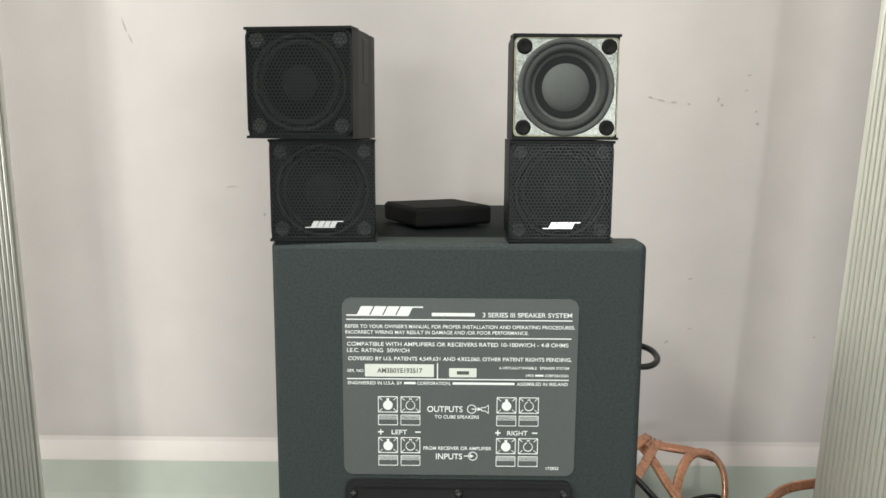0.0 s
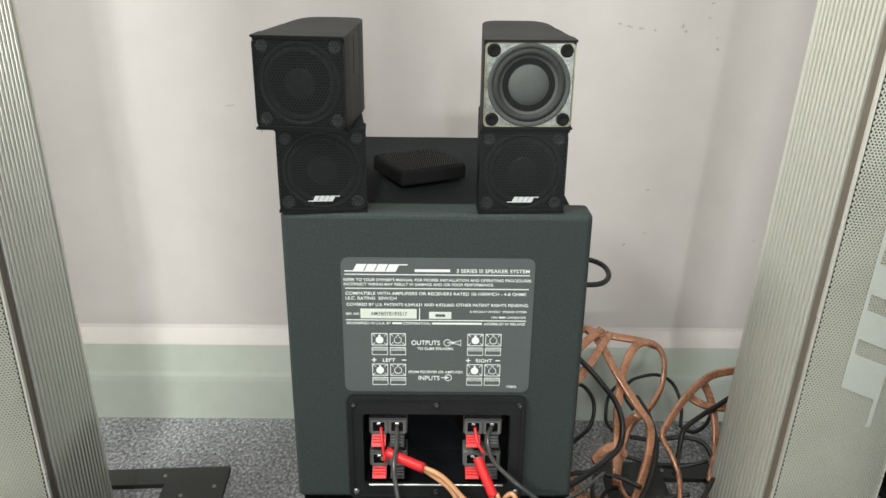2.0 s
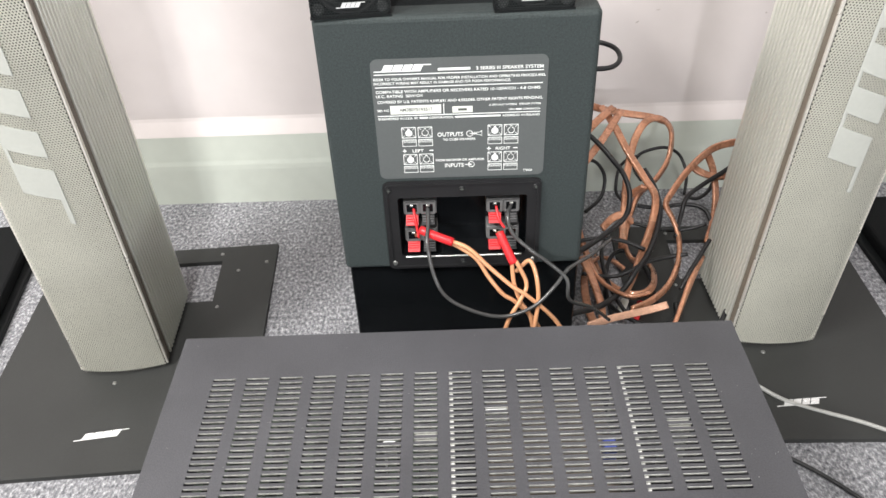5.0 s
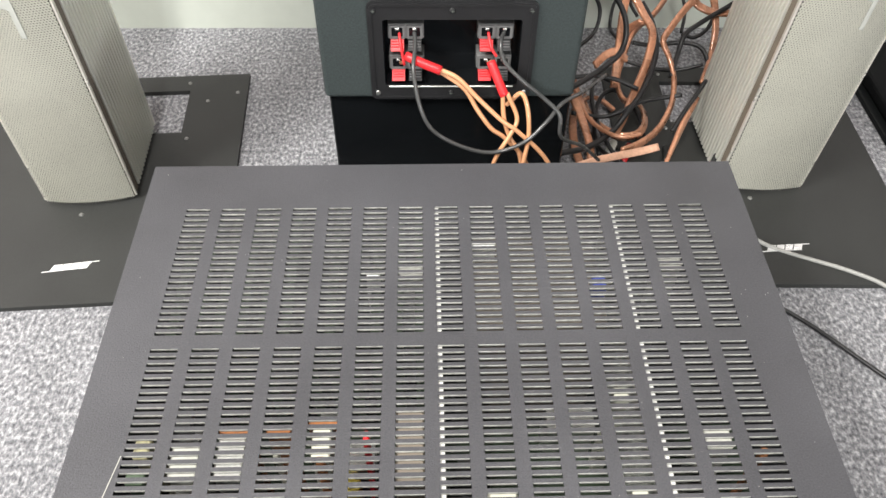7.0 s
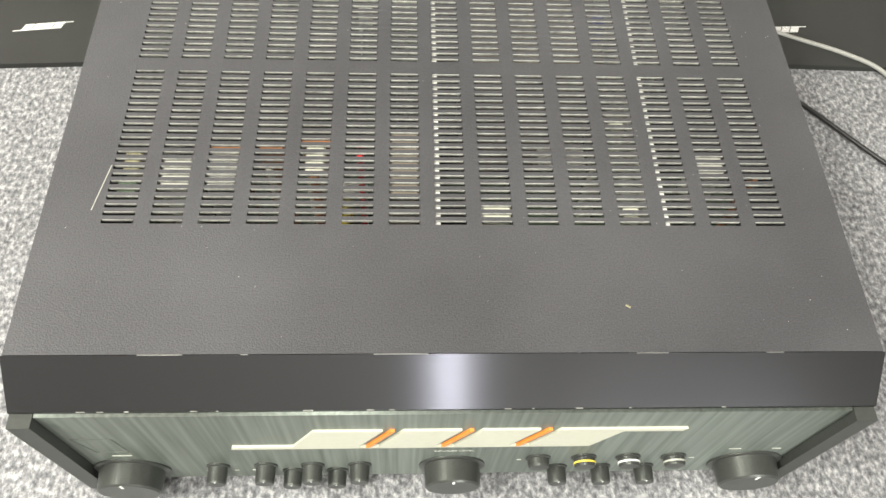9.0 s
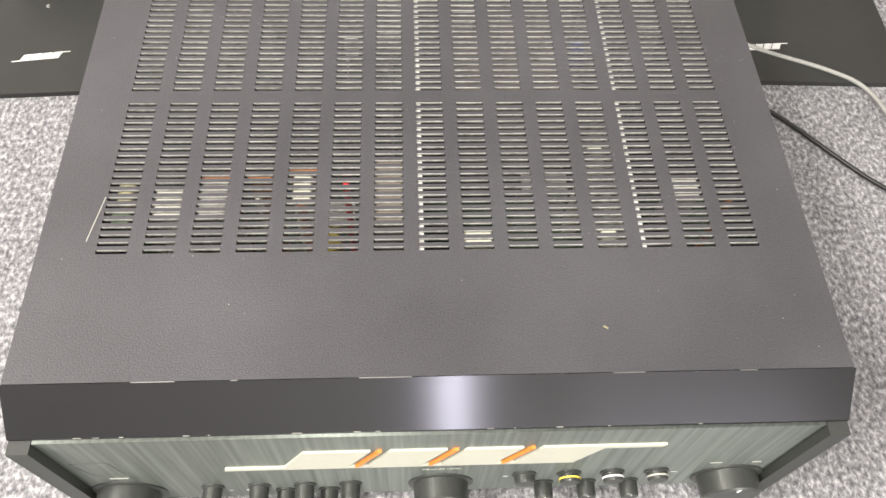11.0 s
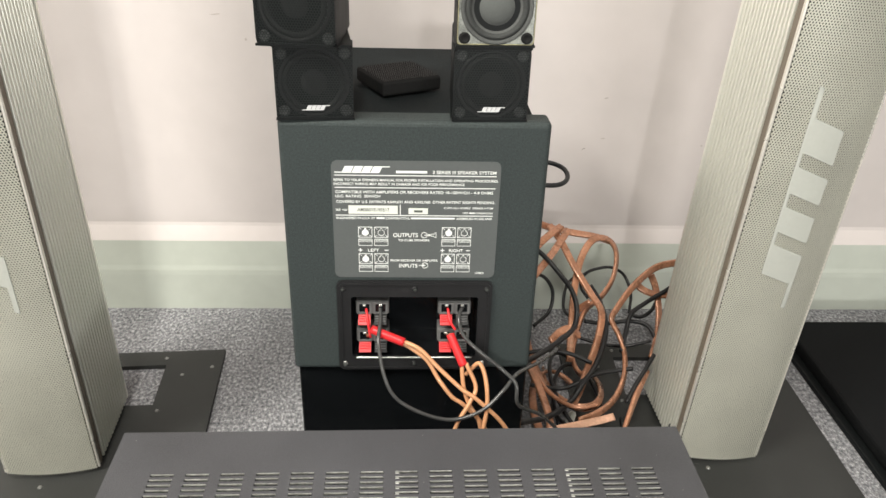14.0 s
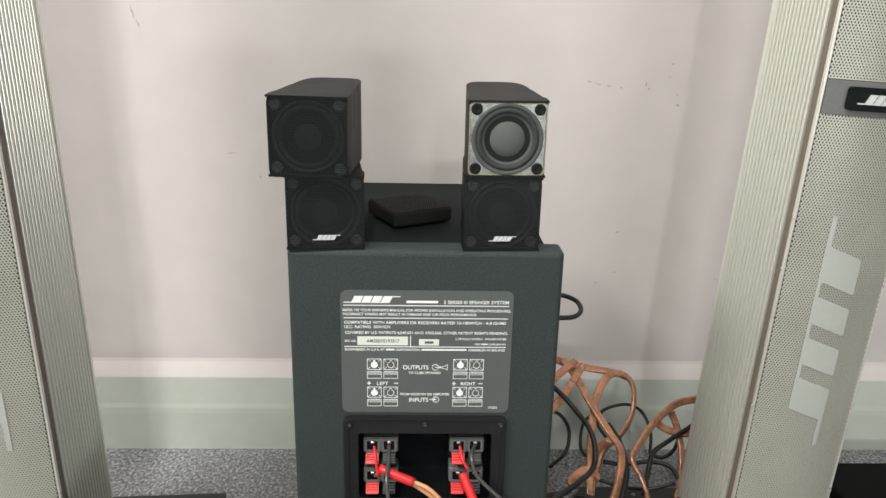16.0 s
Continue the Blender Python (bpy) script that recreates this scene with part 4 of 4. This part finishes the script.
# inside, seen through the slots
board = part("circuit_board", block(-0.235, 0.235, FRONT + 0.01, 0.114, 0.060, 0.0616), BOARD, amp, "green circuit board")
for x in (lefts[7] + 0.0015, lefts[12] + 0.0015):
    part("divider", block(x - 0.0012, x + 0.0018, FRONT + 0.02, 0.260, 0.03, AT - 0.0016), DIVIDER, amp, "bare aluminium divider")
rnd = random.Random(4)
for col, v, w, d, mat in ((0, 0.050, 0.010, 0.014, GLUE), (0, 0.030, 0.012, 0.010, BOARD), (1, 0.040, 0.018, 0.022, GREYWIRE), (2, 0.042, 0.018, 0.026, ALU), (2, 0.062, 0.02, 0.004, BROWN), (3, 0.062, 0.016, 0.004, BROWN),
                          (3, 0.045, 0.004, 0.004, CREAM), (4, 0.052, 0.012, 0.022, CREAM), (4, 0.068, 0.02, 0.005, BROWN), (4, 0.040, 0.006, 0.005, BROWN), (5, 0.056, 0.004, 0.008, RED), (6, 0.050, 0.018, 0.05, GROOVE),
                          (8, 0.010, 0.018, 0.010, CREAM), (11, 0.085, 0.010, 0.010, CREAM), (11, 0.012, 0.010, 0.008, CREAM), (13, 0.050, 0.018, 0.014, GREYWIRE), (14, 0.040, 0.005, 0.005, BROWN), (8, 0.225, 0.018, 0.006, WHITE),
                          (13, 0.205, 0.018, 0.010, GREYWIRE), (6, 0.200, 0.018, 0.012, GREYWIRE), (5, 0.195, 0.010, 0.006, WHITE), (11, 0.185, 0.010, 0.012, material("blue_capacitor_sleeve", (0.05, 0.08, 0.35), 0.4))):
    x = lefts[col] + SLOT / 2
    part("component", block(x - w / 2, x + w / 2, 0.95 * v - d / 2, 0.95 * v + d / 2, 0.018, AT - 0.0026, 0.001, 1), mat, amp)
for i in range(44):
    x, y = rnd.uniform(-0.225, 0.225), rnd.uniform(-0.06, 0.115)
    if i % 3:
        r, h = rnd.uniform(0.004, 0.010), rnd.uniform(0.015, 0.045)
        part("capacitor", lathe([(r, 0.0), (r, h - 0.001), (r * 0.9, h), (0, h)], 14, pose(x, y, 0.0616)), rnd.choice((PLASTIC, ALU, GREYPLATE, YELLOW, BOARD)), board)
    else:
        a, b, h = rnd.uniform(0.006, 0.018), rnd.uniform(0.005, 0.012), rnd.uniform(0.012, 0.05)
        part("component", block(x - a, x + a, y - b, y + b, 0.0616, 0.0616 + h), rnd.choice((ALU, WHITE, BROWN, PLASTIC, GREYPLATE)), board)
for k in range(12):
    part("heat_sink_fin", block(-0.207 + k * 0.0165, -0.1995 + k * 0.0165, 0.135, 0.27, 0.03, AT - 0.018), BOARD, amp)
part("transformer", block(0.02, 0.12, 0.145, 0.24, 0.018, AT - 0.017, 0.008, 2), GROOVE, amp)
for x in (0.155, 0.2):
    part("capacitor", lathe([(0.02, 0), (0.02, 0.085), (0.018, 0.087), (0, 0.087)], 24, pose(x, 0.2, 0.018)), PLASTIC, amp)


# ---------------------------------------------------------------- leads and cables
FLAT = twin(0.0098, 0.0054)
def copper_cable(pts, twist=0.8, steps=8):
    c = part("speaker_cable", sweep(pts, FLAT, steps, twist), COPPER, smooth=True)
    tagged(c, "flat clear-jacketed copper speaker cable, tangled beside the bass module", "cable", "copper speaker cables")


def black_cable(r, pts, steps=8):
    c = part("black_cable", sweep(pts, disc(r), steps), BLACKWIRE, smooth=True)
    tagged(c, "thin black rubber cable tangled among the copper ones", "cable", "black cables")


def lead(r, pts, mat, text):
    c = part("speaker_lead", sweep(pts, disc(r), 8), mat, smooth=True)
    tagged(c, text, "cable", "speaker leads")


copper_cable([(0.187, 0.31, 0.176), (0.2, 0.285, 0.164), (0.214, 0.255, 0.143), (0.233, 0.225, 0.119), (0.243, 0.2, 0.106), (0.234, 0.17, 0.084), (0.218, 0.14, 0.064), (0.204, 0.11, 0.056), (0.188, 0.08, 0.054)])
copper_cable([(0.199, 0.16, 0.058), (0.204, 0.19, 0.088), (0.213, 0.235, 0.118), (0.226, 0.27, 0.147), (0.244, 0.29, 0.164), (0.267, 0.3, 0.16), (0.28, 0.295, 0.143), (0.275, 0.275, 0.116), (0.255, 0.25, 0.1), (0.229, 0.225, 0.094), (0.215, 0.2, 0.076), (0.205, 0.17, 0.059), (0.21, 0.15, 0.049), (0.219, 0.14, 0.052)])
copper_cable([(0.169, 0.31, 0.18), (0.193, 0.315, 0.169), (0.224, 0.315, 0.162), (0.253, 0.31, 0.159), (0.273, 0.305, 0.154)])
copper_cable([(0.154, 0.25, 0.165), (0.171, 0.27, 0.172), (0.186, 0.285, 0.177), (0.201, 0.3, 0.18)])
copper_cable([(0.147, 0.21, 0.146), (0.158, 0.22, 0.153), (0.178, 0.25, 0.158), (0.198, 0.28, 0.167), (0.211, 0.3, 0.175)])
copper_cable([(0.368, 0.25, 0.155), (0.328, 0.245, 0.151), (0.306, 0.235, 0.144), (0.281, 0.215, 0.132), (0.261, 0.195, 0.117), (0.251, 0.18, 0.109), (0.259, 0.17, 0.094), (0.264, 0.15, 0.079), (0.258, 0.12, 0.065), (0.24, 0.09, 0.055), (0.213, 0.06, 0.059), (0.187, 0.04, 0.065)])
copper_cable([(0.319, 0.255, 0.131), (0.325, 0.245, 0.116), (0.327, 0.225, 0.094), (0.321, 0.2, 0.07), (0.303, 0.16, 0.063)])
copper_cable([(0.296, 0.245, 0.127), (0.304, 0.24, 0.118), (0.323, 0.235, 0.112), (0.351, 0.235, 0.111)])
copper_cable([(0.151, 0.21, 0.094), (0.146, 0.18, 0.08), (0.151, 0.145, 0.067), (0.161, 0.11, 0.057), (0.174, 0.08, 0.06), (0.192, 0.065, 0.062), (0.214, 0.07, 0.062)])
copper_cable([(0.144, 0.13, 0.071), (0.154, 0.1, 0.057), (0.157, 0.06, 0.055), (0.155, 0.035, 0.048)])
copper_cable([(0.289, 0.13, 0.068), (0.266, 0.09, 0.061), (0.25, 0.06, 0.053), (0.234, 0.03, 0.045)])
copper_cable([(0.174, 0.17, 0.083), (0.188, 0.185, 0.086), (0.202, 0.19, 0.088), (0.216, 0.19, 0.077)])
copper_cable([(0.23, 0.21, 0.116), (0.22, 0.22, 0.1), (0.213, 0.22, 0.083), (0.207, 0.2, 0.063)])
c = part("speaker_cable", sweep([(0.133, 0.01, 0.071), (0.156, 0.02, 0.07), (0.18, 0.03, 0.067), (0.206, 0.036, 0.068), (0.226, 0.04, 0.071)], twin(0.0085, 0.0038), 8, 0.6), BARE, smooth=True)
tagged(c, "pale stripped end of a copper speaker cable", "cable", "copper speaker cables")

black_cable(0.0032, [(0.155, 0.26, 0.173), (0.174, 0.24, 0.162), (0.19, 0.22, 0.149), (0.201, 0.2, 0.139), (0.205, 0.18, 0.125), (0.199, 0.16, 0.11), (0.177, 0.13, 0.112), (0.149, 0.1, 0.115), (0.117, 0.06, 0.127), (0.098, 0.03, 0.136)])
black_cable(0.0024, [(0.155, 0.24, 0.141), (0.175, 0.25, 0.129), (0.188, 0.25, 0.107), (0.184, 0.24, 0.082), (0.161, 0.22, 0.072)])
black_cable(0.0022, [(0.224, 0.25, 0.059), (0.215, 0.28, 0.057), (0.214, 0.29, 0.069), (0.221, 0.31, 0.081), (0.234, 0.32, 0.089), (0.249, 0.32, 0.094)])
black_cable(0.0022, [(0.248, 0.29, 0.072), (0.241, 0.31, 0.08), (0.249, 0.325, 0.091), (0.267, 0.33, 0.097), (0.288, 0.33, 0.099), (0.308, 0.33, 0.086), (0.315, 0.31, 0.068), (0.307, 0.28, 0.054)])
black_cable(0.0034, [(0.238, 0.25, 0.116), (0.247, 0.225, 0.106), (0.248, 0.19, 0.095), (0.239, 0.16, 0.083), (0.223, 0.13, 0.072), (0.203, 0.1, 0.071), (0.184, 0.08, 0.058), (0.152, 0.05, 0.062), (0.115, 0.02, 0.08)])
black_cable(0.003, [(0.363, 0.245, 0.131), (0.335, 0.235, 0.118), (0.304, 0.22, 0.107), (0.282, 0.2, 0.104), (0.272, 0.18, 0.089), (0.26, 0.15, 0.081)])
black_cable(0.0026, [(0.304, 0.27, 0.059), (0.319, 0.265, 0.057), (0.334, 0.27, 0.064), (0.343, 0.28, 0.073)])
black_cable(0.0026, [(0.14, 0.15, 0.079), (0.167, 0.15, 0.083), (0.195, 0.15, 0.078), (0.222, 0.14, 0.071)])
black_cable(0.0026, [(0.142, 0.11, 0.061), (0.176, 0.11, 0.055), (0.196, 0.11, 0.061), (0.219, 0.12, 0.067), (0.247, 0.13, 0.066), (0.271, 0.13, 0.07)])
black_cable(0.0028, [(0.228, 0.22, 0.08), (0.255, 0.22, 0.076), (0.287, 0.22, 0.08), (0.31, 0.21, 0.079), (0.318, 0.19, 0.066), (0.317, 0.16, 0.054), (0.316, 0.12, 0.041), (0.311, 0.08, 0.031), (0.294, 0.05, 0.024)])
black_cable(0.0026, [(0.298, 0.14, 0.083), (0.283, 0.12, 0.076), (0.267, 0.1, 0.069), (0.252, 0.08, 0.058)])
black_cable(0.0022, [(0.222, 0.21, 0.06), (0.25, 0.2, 0.057), (0.279, 0.19, 0.061), (0.31, 0.19, 0.069)])
black_cable(0.0028, [(0.098, 0.215, 0.303), (0.130, 0.228, 0.301), (0.160, 0.232, 0.299), (0.177, 0.218, 0.297), (0.178, 0.195, 0.294), (0.164, 0.178, 0.293), (0.135, 0.172, 0.296), (0.098, 0.175, 0.300)])

# the low part of the tangle, on the carpet and the steel plate
rnd = random.Random(11)
for k in range(5):
    a0, turn = rnd.uniform(0, 6.28), rnd.choice((-1, 1)) * rnd.uniform(2.6, 4.2)
    cx, cy, rx, ry = rnd.uniform(0.175, 0.225), rnd.uniform(0.10, 0.18), rnd.uniform(0.030, 0.045), rnd.uniform(0.05, 0.085)
    pts = []
    for i in range(9):
        a = a0 + turn * i / 8
        pts.append((min(0.285, cx + rx * math.cos(a)), cy + ry * math.sin(a), 0.010 + 0.003 * k + 0.022 * math.sin(math.pi * i / 8)))
    if k % 2:
        copper_cable(pts, rnd.uniform(0.5, 2), 6)
    else:
        black_cable(0.0026, pts, 6)

# leads plugged into the terminals
lead(0.0021, [(-0.012, -0.024, 0.2187), (0.0048, -0.0301, 0.2133), (0.0229, -0.0352, 0.1953), (0.045, -0.0403, 0.1743), (0.061, -0.0453, 0.1643), (0.0892, -0.0504, 0.1343), (0.111, -0.0503, 0.0801)], PEACH, "peach-coloured speaker lead hanging from the terminals")
lead(0.0021, [(-0.0129, -0.022, 0.2162), (0.0101, -0.0281, 0.2012), (0.0232, -0.0331, 0.1802), (0.0363, -0.0381, 0.1632), (0.0493, -0.0401, 0.1532), (0.0705, -0.0452, 0.1272), (0.0915, -0.0449, 0.0599)], PEACH, "peach-coloured speaker lead hanging from the terminals")
lead(0.0021, [(0.0449, -0.0305, 0.1963), (0.0471, -0.0353, 0.1742), (0.0533, -0.0402, 0.1552), (0.0643, -0.0501, 0.1352), (0.0715, -0.0497, 0.0599)], PEACH, "peach-coloured speaker lead hanging from the terminals")
lead(0.0021, [(0.0489, -0.0305, 0.1973), (0.0591, -0.0354, 0.1733), (0.053, -0.0452, 0.1613), (0.0383, -0.0548, 0.1332), (0.0316, -0.0542, 0.0599)], PEACH, "peach-coloured speaker lead hanging from the terminals")
lead(0.0021, [(0.0504, -0.0224, 0.1782), (0.0542, -0.0255, 0.1862), (0.0618, -0.0306, 0.1973), (0.0678, -0.0366, 0.1843), (0.07, -0.0454, 0.1603), (0.0662, -0.0551, 0.1322), (0.0614, -0.0545, 0.0599)], PEACH, "peach-coloured speaker lead hanging from the terminals")
lead(0.0019, [(-0.0334, 0.006, 0.238), (-0.0327, -0.0099, 0.2311), (-0.0341, -0.0298, 0.2202), (-0.028, -0.0446, 0.1912), (-0.0159, -0.0495, 0.1692), (0.0111, -0.0547, 0.1552), (0.0381, -0.0549, 0.1493), (0.0659, -0.0503, 0.1573), (0.0858, -0.0407, 0.1734), (0.1012, -0.021, 0.1783), (0.1294, 0.0187, 0.1619), (0.1586, 0.0583, 0.1517)], SHEEN, "thin shiny black speaker lead looping from the terminals")
lead(0.0019, [(0.0462, 0.0051, 0.2382), (0.0418, -0.0108, 0.2363), (0.0457, -0.0207, 0.2233), (0.0617, -0.0287, 0.2094), (0.0838, -0.0308, 0.1903), (0.0978, -0.0359, 0.1764), (0.101, -0.0407, 0.1553), (0.1279, -0.0209, 0.1261), (0.152, -0.001, 0.0898)], SHEEN, "thin shiny black speaker lead looping from the terminals")
for pts, r in (
    ([(-0.0406, -0.0118, 0.2236), (-0.0259, -0.0199, 0.2217), (-0.01, -0.025, 0.2177)], 0.0042),
    ([(0.0342, -0.0106, 0.2172), (0.0401, -0.0205, 0.2062), (0.0469, -0.0305, 0.1943)], 0.0042),
):
    s = part("red_sleeve", sweep(pts, disc(r, 14), 5), RED, smooth=True)
    tagged(s, "glossy red sleeve on a speaker lead", "cable sleeve", "red sleeves")
for pts in ([(-0.047, 0.0061, 0.238), (-0.045, -0.0058, 0.229), (-0.0424, -0.0117, 0.214)], [(0.0316, 0.0053, 0.2382), (0.0341, -0.0067, 0.2292), (0.0391, -0.0107, 0.2222)],
            [(-0.0465, 0.0064, 0.2058), (-0.0452, -0.0057, 0.212), (-0.0396, -0.0118, 0.2236)], [(0.0321, 0.0055, 0.206), (0.0324, -0.0045, 0.2121), (0.0342, -0.0106, 0.2172)]):
    s = part("wire_end", sweep(pts, disc(0.0013), 5), RED if pts[0][2] > 0.22 else COPPER, smooth=True)
    tagged(s, "short wire end pushed into a spring clip", "wire", "wire ends")

# plugs on the floor between the plates
for x, y, mat, text in ((0.1880, 0.0920, STICKER, "small cream plug among the cables"), (0.2060, 0.0860, RED, "small red plug among the cables")):
    p = thing("phono_plug", pose(x, y, 0.006, 0, 62, 60), text, "plug", "plugs among the cables")
    part("sleeve", lathe([(0, 0), (0.0045, 0), (0.005, 0.004), (0.005, 0.022), (0.0035, 0.025), (0, 0.025)], 16), mat, p, smooth=True)

# leads on the carpet beside the amplifier
c = part("aerial_lead", sweep([(0.2454, 0.0223, 0.0144), (0.3051, -0.0215, 0.0137), (0.3449, -0.0486, 0.0066), (0.415, -0.0823, 0.0077), (0.4498, -0.1083, 0.0075), (0.4657, -0.1546, 0.006), (0.477, -0.2263, 0.0062), (0.4989, -0.3494, 0.0101)], disc(0.0023), 10), DULLWIRE, smooth=True)
tagged(c, "grey plastic lead running over the steel base onto carpet", "cable")
c = part("mains_lead", sweep([(0.2527, -0.0801, 0.0076), (0.3027, -0.1063, 0.0044), (0.3503, -0.1448, 0.0046), (0.4142, -0.2204, 0.006), (0.4705, -0.2774, 0.0078), (0.4983, -0.3698, 0.0108), (0.4431, -0.5327, 0.0159), (0.3197, -0.5924, 0.0178)], disc(0.0023), 10), BLACKWIRE, smooth=True)
tagged(c, "black mains lead lying on the carpet", "cable")


# ---------------------------------------------------------------- small marks
def mark(x, z, w, h, tilt, parent=wall_back):
    n = 9
    pts = [(w / 2 * math.cos(2 * math.pi * k / n) * rnd.uniform(0.6, 1.1), h / 2 * math.sin(2 * math.pi * k / n) * rnd.uniform(0.6, 1.1)) for k in range(n)]
    bm = prism(bmesh.new(), pts, -0.00005, -0.0004, "y")
    bmesh.ops.transform(bm, matrix=Matrix.Translation((x, WALL_Y, z)) @ pose(0, 0, 0, 0, tilt, 0), verts=bm.verts[:])
    part("scuff", bm, SMUDGE, parent)


for x, z, w, h, tilt in ((0.210, 0.532, 0.006, 0.0025, 10), (0.222, 0.529, 0.010, 0.0022, 12), (0.236, 0.527, 0.007, 0.003, 0), (0.252, 0.525, 0.004, 0.003, 30), (0.284, 0.530, 0.003, 0.007, 20),
                         (0.288, 0.524, 0.004, 0.004, 0), (0.316, 0.556, 0.005, 0.002, -10), (0.314, 0.540, 0.004, 0.002, 0), (0.326, 0.517, 0.002, 0.003, 0), (0.328, 0.504, 0.005, 0.004, 20),
                         (0.266, 0.273, 0.006, 0.0024, 0), (0.240, 0.257, 0.008, 0.002, -30), (0.264, 0.331, 0.007, 0.002, -15), (-0.252, 0.432, 0.016, 0.0018, -6), (-0.216, 0.401, 0.003, 0.004, 0), (0.408, 0.264, 0.004, 0.003, 0),
                         (-0.363, 0.606, 0.002, 0.018, -18), (-0.357, 0.592, 0.002, 0.012, -22)):
    mark(x, z, w, h, tilt)
part("scratch", prism(bmesh.new(), [(-0.2147, 0.0077), (-0.2142, 0.0077), (-0.2083, 0.0408), (-0.2088, 0.0408)], AT + 0.0001, AT + 0.0003), GREYWIRE, amp, "pale scratch on the cover")
bm = bmesh.new()
for _ in range(150):
    x, y, d = rnd.uniform(-0.235, 0.235), rnd.uniform(-0.08, 0.295), rnd.uniform(0.00007, 0.00021)
    if not any(a - 0.001 < x < a + SLOT + 0.001 for a in lefts) or y < -0.003:
        box(bm, x - d, x + d * rnd.uniform(0.5, 1.5), y - d, y + d, AT + 0.0001, AT + 0.0004)
dust = part("dust", bm, GREYWIRE)
dust.matrix_world = AMP
tagged(dust, "pale dust specks scattered over the black cover", "dust", kind="stuff")
for x, w in ((-0.16, 0.024), (-0.03, 0.03), (0.11, 0.018), (-0.115, 0.004), (0.18, 0.01)):
    part("worn_edge", block(x - w / 2, x + w / 2, FRONT - 0.0006, FRONT - 0.0003, AT - 0.0003, AT + 0.0002), ALU, amp)
crumb = part("crumb", block(-0.0016, 0.0016, -0.0004, 0.0004, -0.0004, 0.0004), GLUE)
crumb.matrix_world = AMP @ pose(0.1002, -0.0566, AT + 0.0006, 0, 0, -32)
tagged(crumb, "tiny straw-coloured crumb lying on the amplifier", "crumb")
for _ in range(16):
    x, w = rnd.uniform(-0.24, 0.24), rnd.uniform(0.0006, 0.005)
    y, z = FRONT - 0.0005 - BV, AT - BV
    part("worn_edge", block(x - w / 2, x + w / 2, y - 0.0003, y + 0.0002, z - 0.0003, z + 0.0002), EDGE, amp)
